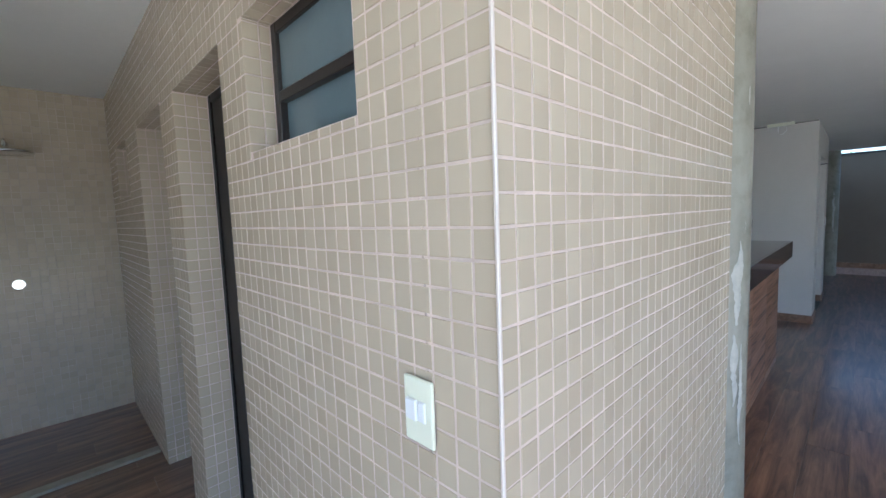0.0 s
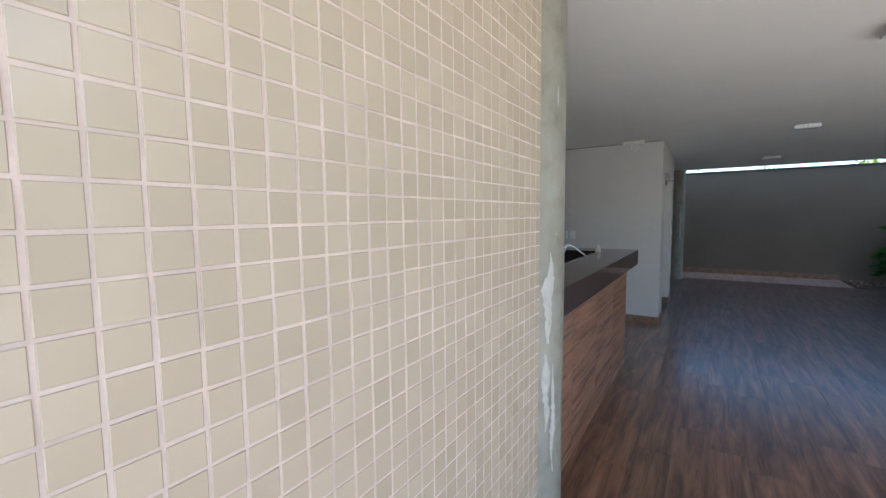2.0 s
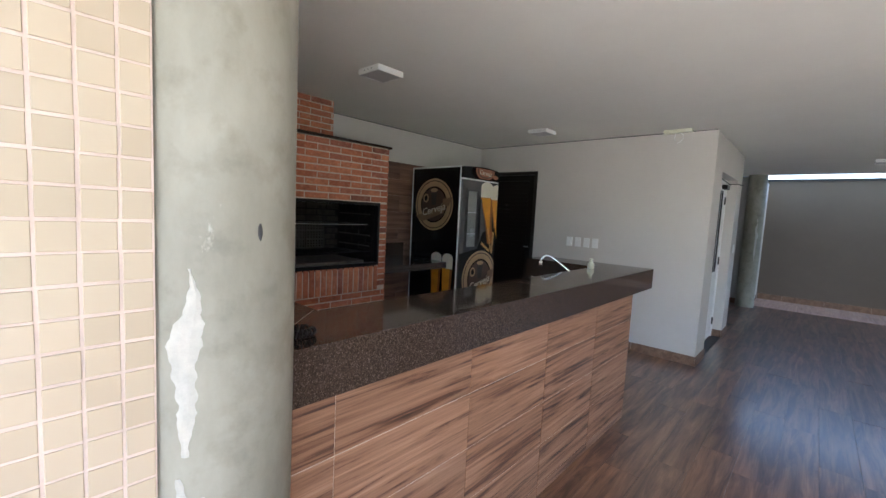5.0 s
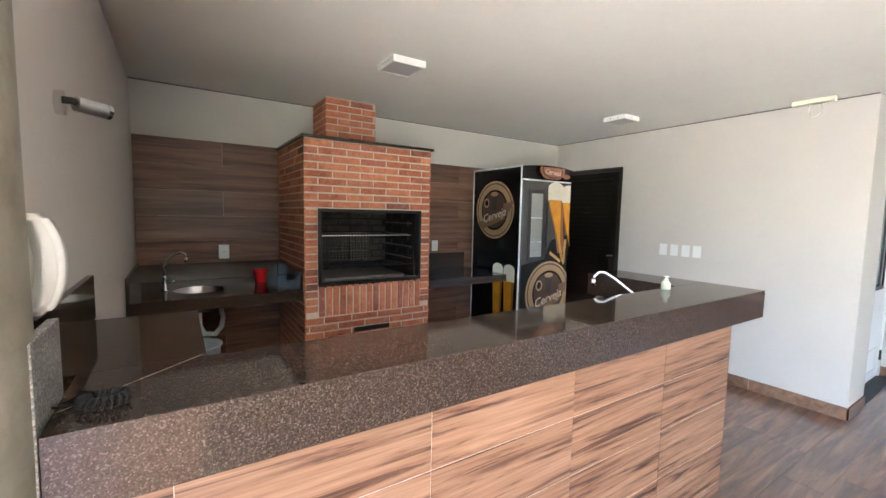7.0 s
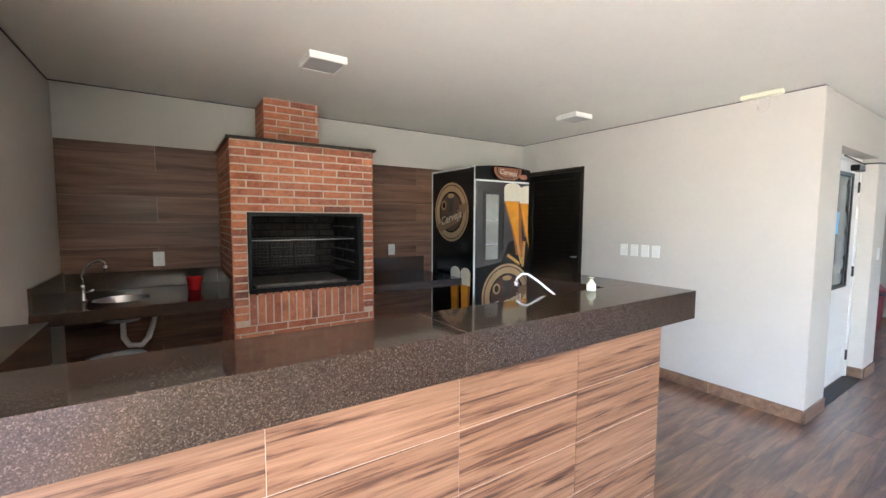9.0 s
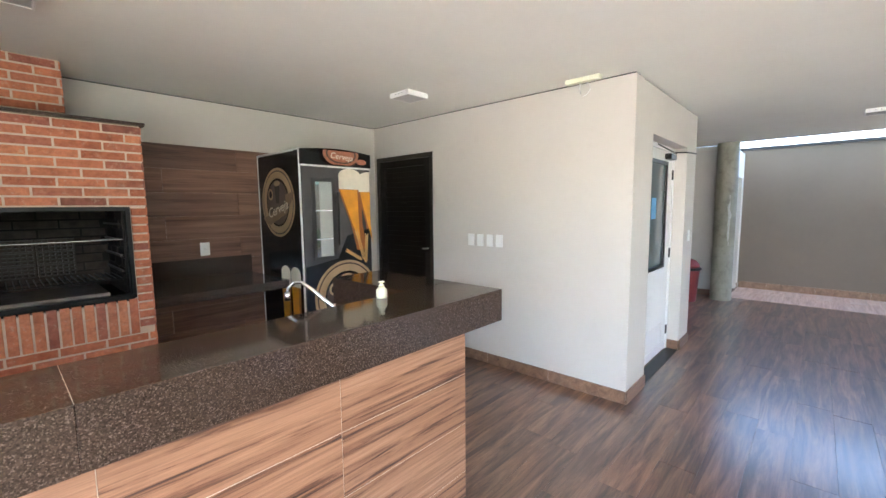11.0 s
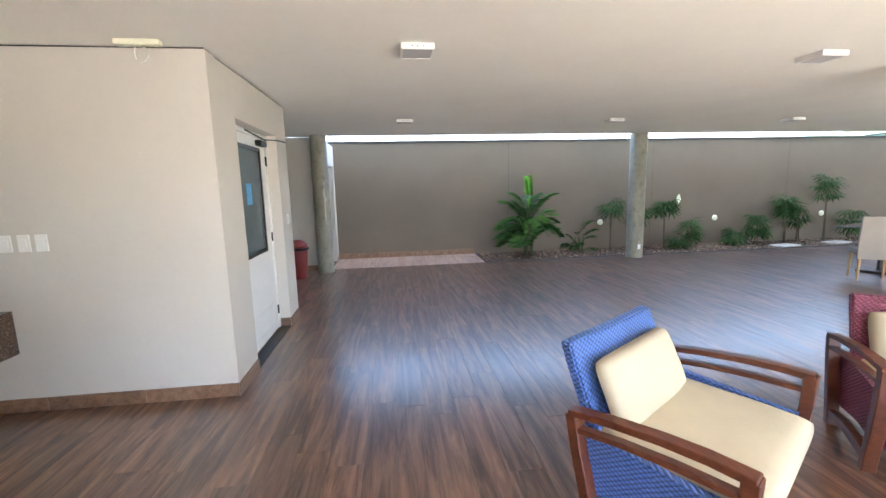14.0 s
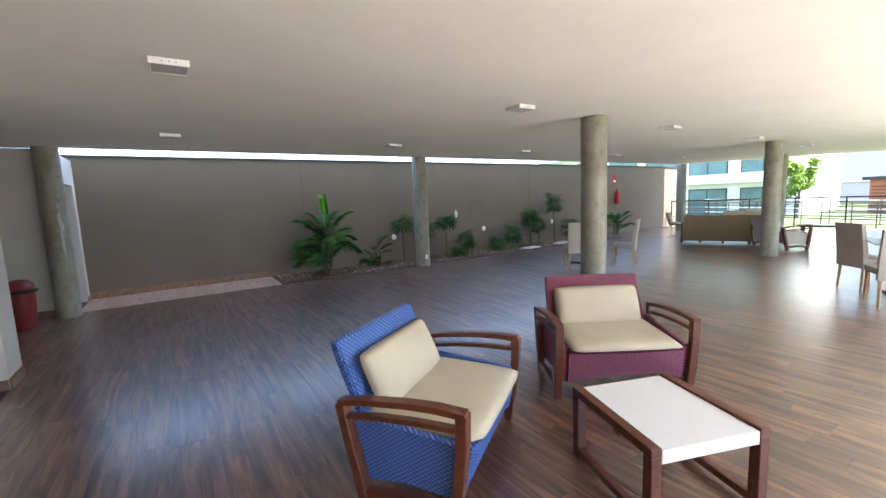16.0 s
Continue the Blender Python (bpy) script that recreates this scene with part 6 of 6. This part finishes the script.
for j in range(3):
    for z in (0.30, 0.55, 0.80, 0.95):
        part("rail", add_tube(bmesh.new(), [(15.5 - j * 0.6, -21.5 - j * 1.4, z + 0.05), (4.0, -24.6 - j * 1.6, z - 0.35), (3.8, -24.9 - j * 1.6, z - 0.42)], 0.022, 8), M_BRONZE if j < 2 else M_STEEL, ramp_rail, "metal tube rail")
    for q in range(8):
        x = 15.5 - j * 0.6 - q * 1.55
        y = -21.5 - j * 1.4 - q * (3.1 + j * 0.2) / 7.3
        part("post", cyl((x, y, -0.3), (x, y, 1.0 - q * 0.05), 0.02, n=8), M_BRONZE, ramp_rail, "metal post")


def building(name, label, x0, x1, y, depth, floors, storey, base, mat, bay, win_w, turn=0.0):
    root = empty(name, label, "building", (0, 0, base))
    h = floors * storey
    part("wall", box(x0, x1, y - depth, y, 0, h + 0.4), mat, root, "")
    part("roof", box(x0 - 0.3, x1 + 0.3, y - depth - 0.3, y + 0.3, h + 0.4, h + 0.65), M_WHITE, root, "flat white roof")
    for f in range(floors):
        part("floor_band", box(x0 - 0.1, x1 + 0.1, y + 0.002, y + 0.9, f * storey + storey - 0.1, f * storey + storey + 0.55), M_WHITE, root, "white balcony band")
        x = x0 + 0.7
        while x + win_w < x1:
            w = part("window", box(x, x + win_w, y + 0.002, y + 0.06, f * storey + 0.15, f * storey + storey - 0.45), M_BRONZE, root, "dark-framed window")
            part("pane", box(x + 0.08, x + win_w / 2 - 0.04, y + 0.061, y + 0.075, f * storey + 0.23, f * storey + storey - 0.53), M_GREENGLASS, w, "greenish glass pane")
            part("pane", box(x + win_w / 2 + 0.04, x + win_w - 0.08, y + 0.061, y + 0.075, f * storey + 0.23, f * storey + storey - 0.53), M_GREENGLASS, w, "greenish glass pane")
            x += bay
    return root


M_GREENGLASS = plain("green_grey_window_glass", (0.10, 0.19, 0.19), 0.2, vary=0.25, scale=0.6)
M_SHED = plain("pale_metal_cladding", (0.46, 0.41, 0.415), 0.6, vary=0.04)
M_BRICKWALL = plain("red_brown_slatted_wood", (0.30, 0.10, 0.055), 0.7, vary=0.15, scale=8)
building("apartment_building", "white two-storey apartment building with greenish glazing", 12.9, 34, -33.5, 8, 3, 2.9, -0.9, M_WHITE, 3.4, 2.6)
shed = empty("warehouse", "large pale metal-clad hall behind the lawn", "building", (0, 0, -0.9))
part("wall", box(-25, 30, -75, -58, 0, 9.5), M_SHED, shed)
part("roof", box(-25.5, 30.5, -75.5, -57.5, 9.5, 10.1), M_WHITE, shed, "white roof edge")
part("floor_band", box(-25, 30, -57.998, -57.8, 2.6, 2.85), M_WHITE, shed)
kiosk = empty("garden_house", "small red-brown slatted garden house with a dark roof", "house", (8.45, -36.5, -0.9))
part("wall", box(-3, 2.0, -3, 0, 0, 2.6), M_BRICKWALL, kiosk)
part("roof", box(-3.3, 2.3, -3.3, 0.3, 2.6, 2.8), M_BRONZE, kiosk, "dark flat roof")
for k in range(11):
    part("slat", box(-2.9, 1.9, 0.002, 0.03, 0.15 + k * 0.2, 0.24 + k * 0.2), M_MAHOGANY, kiosk, "horizontal slat")


def tree(x, y, base, h, r, seed, label, leaf):
    root = empty("tree", label, "tree", (x, y, base), 0, "trees outside")
    rr = random.Random(seed)
    bm = bmesh.new()
    add_tube(bm, [(0, 0, -0.2), (0.05, 0.02, h * 0.25), (-0.04, 0.05, h * 0.5), (0, 0, h * 0.75)], [h * 0.03, h * 0.022, h * 0.017, h * 0.008], 9)
    tips = []
    for k in range(9):
        a, z = rr.uniform(0, 6.28), h * rr.uniform(0.4, 0.65)
        tip = (math.cos(a) * r * 0.7, math.sin(a) * r * 0.7, z + h * rr.uniform(0.1, 0.3))
        add_tube(bm, [(0, 0, z), (tip[0] * 0.5, tip[1] * 0.5, (z + tip[2]) / 2 + 0.1), tip], [h * 0.012, h * 0.008, h * 0.003], 6)
        tips.append(tip)
    part("trunk", bm, M_STEM, root)
    tips += [(rr.gauss(0, r * 0.4), rr.gauss(0, r * 0.4), h * rr.uniform(0.6, 1.0)) for _ in range(10)]
    vs, fs = [], []
    for t in tips:
        for _ in range(150):
            p = Vector(t) + Vector((rr.gauss(0, r * 0.2), rr.gauss(0, r * 0.2), rr.gauss(0, r * 0.16)))
            d = Vector((rr.gauss(0, 1), rr.gauss(0, 1), rr.gauss(0, 1))).normalized()
            e = d.orthogonal().normalized()
            s = rr.uniform(0.06, 0.13)
            b = len(vs)
            vs += [tuple(p - d * s), tuple(p + e * s * 0.45), tuple(p + d * s), tuple(p - e * s * 0.45)]
            fs.append((b, b + 1, b + 2, b + 3))
    me = bpy.data.meshes.new("crown")
    me.from_pydata(vs, [], fs)
    me.materials.append(leaf)
    ob = new("crown", me)
    ob.parent = root
    tagged(ob, "", "", "", "stuff")


M_TREELEAF = leaf_mat("sunlit_tree_leaf", (0.09, 0.16, 0.03), (0.22, 0.30, 0.05))
tree(12.3, -31, -0.9, 4.0, 0.75, 1, "young tree with light yellow-green foliage on the lawn", M_TREELEAF)
tree(9.8, -40, -0.9, 7.5, 0.6, 2, "tall slender tree with sparse foliage", M_TREELEAF)
for k, (x, y, h) in enumerate(((24, -2.0, 5.2), (25, -6.5, 5.4), (27, -8.5, 5.5), (30, 1.5, 6.0))):
    tree(x, y, -0.3, h * 0.72, 1.2, 20 + k, "leafy green tree beyond the boundary wall", M_TREELEAF)

# ---- pieces of walls and floor ----
pa = Pieces((WALL_A + 0.004, 0, 0), (0, -1, 0), (0, 0, 1), 0.002, 0.0016, 0.0009)
grid_cells(pa, -SHOWER_END, -WALL_B, 0.0, CEIL_WASH, 0.0493, 0.0495, 0.0050, [(-b, -a, c, d) for a, b, c, d in OPEN_A], -WALL_B, 0.0444)
pa.build("mosaic_tile", M_TILE, wall_a, (0.7, 0.8, 1.5), 300, 0.0006, "", 0.008)
pb = Pieces((0, WALL_B + 0.004, 0), (1, 0, 0), (0, 0, 1), 0.002, 0.0016, 0.0009)
grid_cells(pb, WALL_A, 2.24, 0.0, CEIL, 0.0493, 0.0495, 0.0050, (), WALL_A, 0.0444)
pb.build("mosaic_tile", M_TILE, wall_b, (0.9, 0.7, 1.5), 300, 0.0006, "", 0.008)
pc = Pieces((0, SHOWER_END, 0), (1, 0, 0), (0, 0, 1), 0.002, 0.0016, 0.0009)
grid_cells(pc, -1.6, WALL_A, 0.0, CEIL_WASH, 0.0493, 0.0495, 0.0050, (), WALL_A, 0.0444)
pc.build("mosaic_tile", M_TILE, wall_c, (0.2, 4.8, 1.3), 100, 0.0006, "", 0.008)

# bar front: wood-look tiles 0.645 wide, in rows
pf = Pieces((0, 0.942, 0), (1, 0, 0), (0, 0, 1), 0.0005, 0.0022, 0.0008)
rows_z = [(1.0115 - 0.001, 0.783), (0.780, 0.542), (0.539, 0.301), (0.298, 0.06), (0.057, 0.0)]
for top_z, low_z in rows_z:
    for x0, x1 in ((2.36, 2.718), (2.720, 3.361), (3.363, 4.004), (4.006, 4.647), (4.649, 5.318)):
        pf.add(x0, x1, low_z, top_z)
pf.build("front_tile", M_PANEL, bar, (3, 0.9, 0.5), 300, 0.0001, "", 0.0)

# grill bricks
BR, JO, CO = 0.206, 0.0115, 0.0553


def brick_face(pieces, u0, u1, v0, v1, phase=0.0, top=None):
    k = 0
    z = v1
    while z - CO > v0 - 0.02:
        lo = max(v0, z - CO + JO)
        x = u0 - ((k % 2) * 0.5 + phase) * (BR + JO)
        while x < u1:
            a, b = max(u0, x), min(u1, x + BR)
            if b - a > 0.02:
                pieces.add(a, b, lo, z)
            x += BR + JO
        z -= CO
        k += 1


gf = Pieces((0, GY + 0.006, 0), (1, 0, 0), (0, 0, 1), 0.004, 0.006, 0.0025)
brick_face(gf, GX0, GX1, 1.577, 2.072)
brick_face(gf, GX0, GX0 + 0.098, 0.765, 1.566)
brick_face(gf, GX1 - 0.086, GX1, 0.765, 1.566)
x = GX0 + 0.108
while x < GX1 - 0.13:
    gf.add(x, x + 0.044, 0.765, 0.990)
    x += 0.0545
brick_face(gf, GX0, GX1, 0.0, 0.755, 0.3)
gf.build("brick", M_BRICK, grill, (4, 2.9, 1.4), 200, 0.0015, "", 0.006)
gl = Pieces((GX0 + 0.006, 0, 0), (0, -1, 0), (0, 0, 1), 0.004, 0.006, 0.0025)
brick_face(gl, -3.84, -GY, 0.0, 2.072, 0.25)
gl.build("brick", M_BRICK, grill, (3.5, 3, 1.4), 90, 0.0015, "", 0.006)
gr = Pieces((GX1 - 0.006, 0, 0), (0, 1, 0), (0, 0, 1), 0.004, 0.006, 0.0025)
brick_face(gr, GY, 3.84, 0.0, 2.072, 0.25)
gr.build("brick", M_BRICK, grill, None, 0, 0.0015, "", 0.006)
gc = Pieces((0, 3.456, 0), (1, 0, 0), (0, 0, 1), 0.004, 0.006, 0.0025)
brick_face(gc, 3.82, 4.27, 2.115, 2.512)
gc.build("brick", M_BRICK, grill, (4, 3.4, 2.3), 60, 0.0015, "", 0.006)
gd = Pieces((3.826, 0, 0), (0, -1, 0), (0, 0, 1), 0.004, 0.006, 0.0025)
brick_face(gd, -3.84, -3.45, 2.115, 2.512, 0.25)
gd.build("brick", M_BRICK, grill, (3.8, 3.5, 2.3), 30, 0.0015, "", 0.006)
ge = Pieces((4.264, 0, 0), (0, 1, 0), (0, 0, 1), 0.004, 0.006, 0.0025)
brick_face(ge, 3.45, 3.84, 2.115, 2.512, 0.25)
ge.build("brick", M_BRICK, grill, None, 0, 0.0015, "", 0.006)

# wood-look cladding behind the counters
clad = structure("wall_cladding", box(2.472, 7.0, BACK - 0.006, BACK - 0.001, 0, 2.103), M_MORTAR, "dark wood-look tile cladding on the kitchen back wall")
pw = Pieces((0, BACK - 0.006, 0), (1, 0, 0), (0, 0, 1), 0.0, 0.007, 0.0008)
for k, (z0, z1) in enumerate([(2.105 - 0.203 * (j + 1), 2.105 - 0.203 * j) for j in range(10)]):
    x = 2.474 - (0.0 if k % 2 else 0.6)
    while x < 7.0:
        pw.add(max(2.474, x), min(7.0, x + 1.198), z0 + 0.0012, z1)
        x += 1.2
pw.build("cladding_tile", M_CLAD, clad, (4, 3.8, 1.5), 100, 0.0003)

# floor boards, 0.2 by 1.2 m
pfl = Pieces((0, 0, -0.006), (1, 0, 0), (0, 1, 0), 0.002, 0.006, 0.0005)
rng = random.Random(5)
y = -20.4
while y < 4.9:
    west = -1.6 if y > -1.5 else (1.75 if y > -3.0 else (1.8 + (-3.0 - y) * 0.21 if y > -8.5 else 3.15 + (-8.5 - y) * 0.135))
    east = FAR if y > -17.4 else FAR - (-17.4 - y) * 2.9
    x = west - rng.random() * 1.2
    while x < east:
        a, b = max(west, x), min(east, x + 1.2)
        if y < 0.9 and y > -13.7 and b > 12.1:
            pfl.add(a + 0.0005, 12.098, y + 0.0005, y + 0.1995)
        else:
            pfl.add(a + 0.0005, b - 0.0005, y + 0.0005, y + 0.1995)
        x += 1.2
    y += 0.2
pfl.build("floor_tile", M_FLOOR, floor, (5.5, -1.5, 0), 300, 0.0002, "", 0.0007)

strip = structure("floor_strip", box(12.1, FAR - 0.001, -2.26, 0.819, -0.005, -0.003), M_FLOORJOINT, "paler weathered floor strip open to the sky")
pst = Pieces((0, 0, -0.003), (1, 0, 0), (0, 1, 0), 0.001, 0.005, 0.0006)
for k in range(16):
    y0 = -2.255 + k * 0.197
    pst.add(12.102, 12.70 if k % 2 else 12.95, y0, min(0.817, y0 + 0.1955))
    pst.add(12.702 if k % 2 else 12.952, FAR - 0.002, y0, min(0.817, y0 + 0.1955))
pst.build("floor_tile", M_STRIP, strip, (12.5, 0, 0), 60, 0.0002)

# mosaic on the jambs and lintels of the openings
for y0, y1, z0, z1 in OPEN_A:
    pj = Pieces((0, y1 - 0.0015, 0), (1, 0, 0), (0, 0, 1), 0.001, 0.0012, 0.0008)
    grid_cells(pj, WALL_A, WALL_A + (0.225 if y0 > 2.6 else 0.14 if y0 > 1.5 else 0.084), z0, z1 - 0.002, 0.0493, 0.0495, 0.0050, (), WALL_A, 0.0444)
    pj.build("mosaic_tile", M_TILE, wall_a, None, 0)
    pl = Pieces((0, 0, z1 - 0.0015), (0, 1, 0), (1, 0, 0), 0.001, 0.0012, 0.0008)
    grid_cells(pl, y0, y1, WALL_A, WALL_A + (0.225 if y0 > 2.6 else 0.14 if y0 > 1.5 else 0.084), 0.0493, 0.0495, 0.0050, (), WALL_B, WALL_A)
    pl.build("mosaic_tile", M_TILE, wall_a, None, 0)
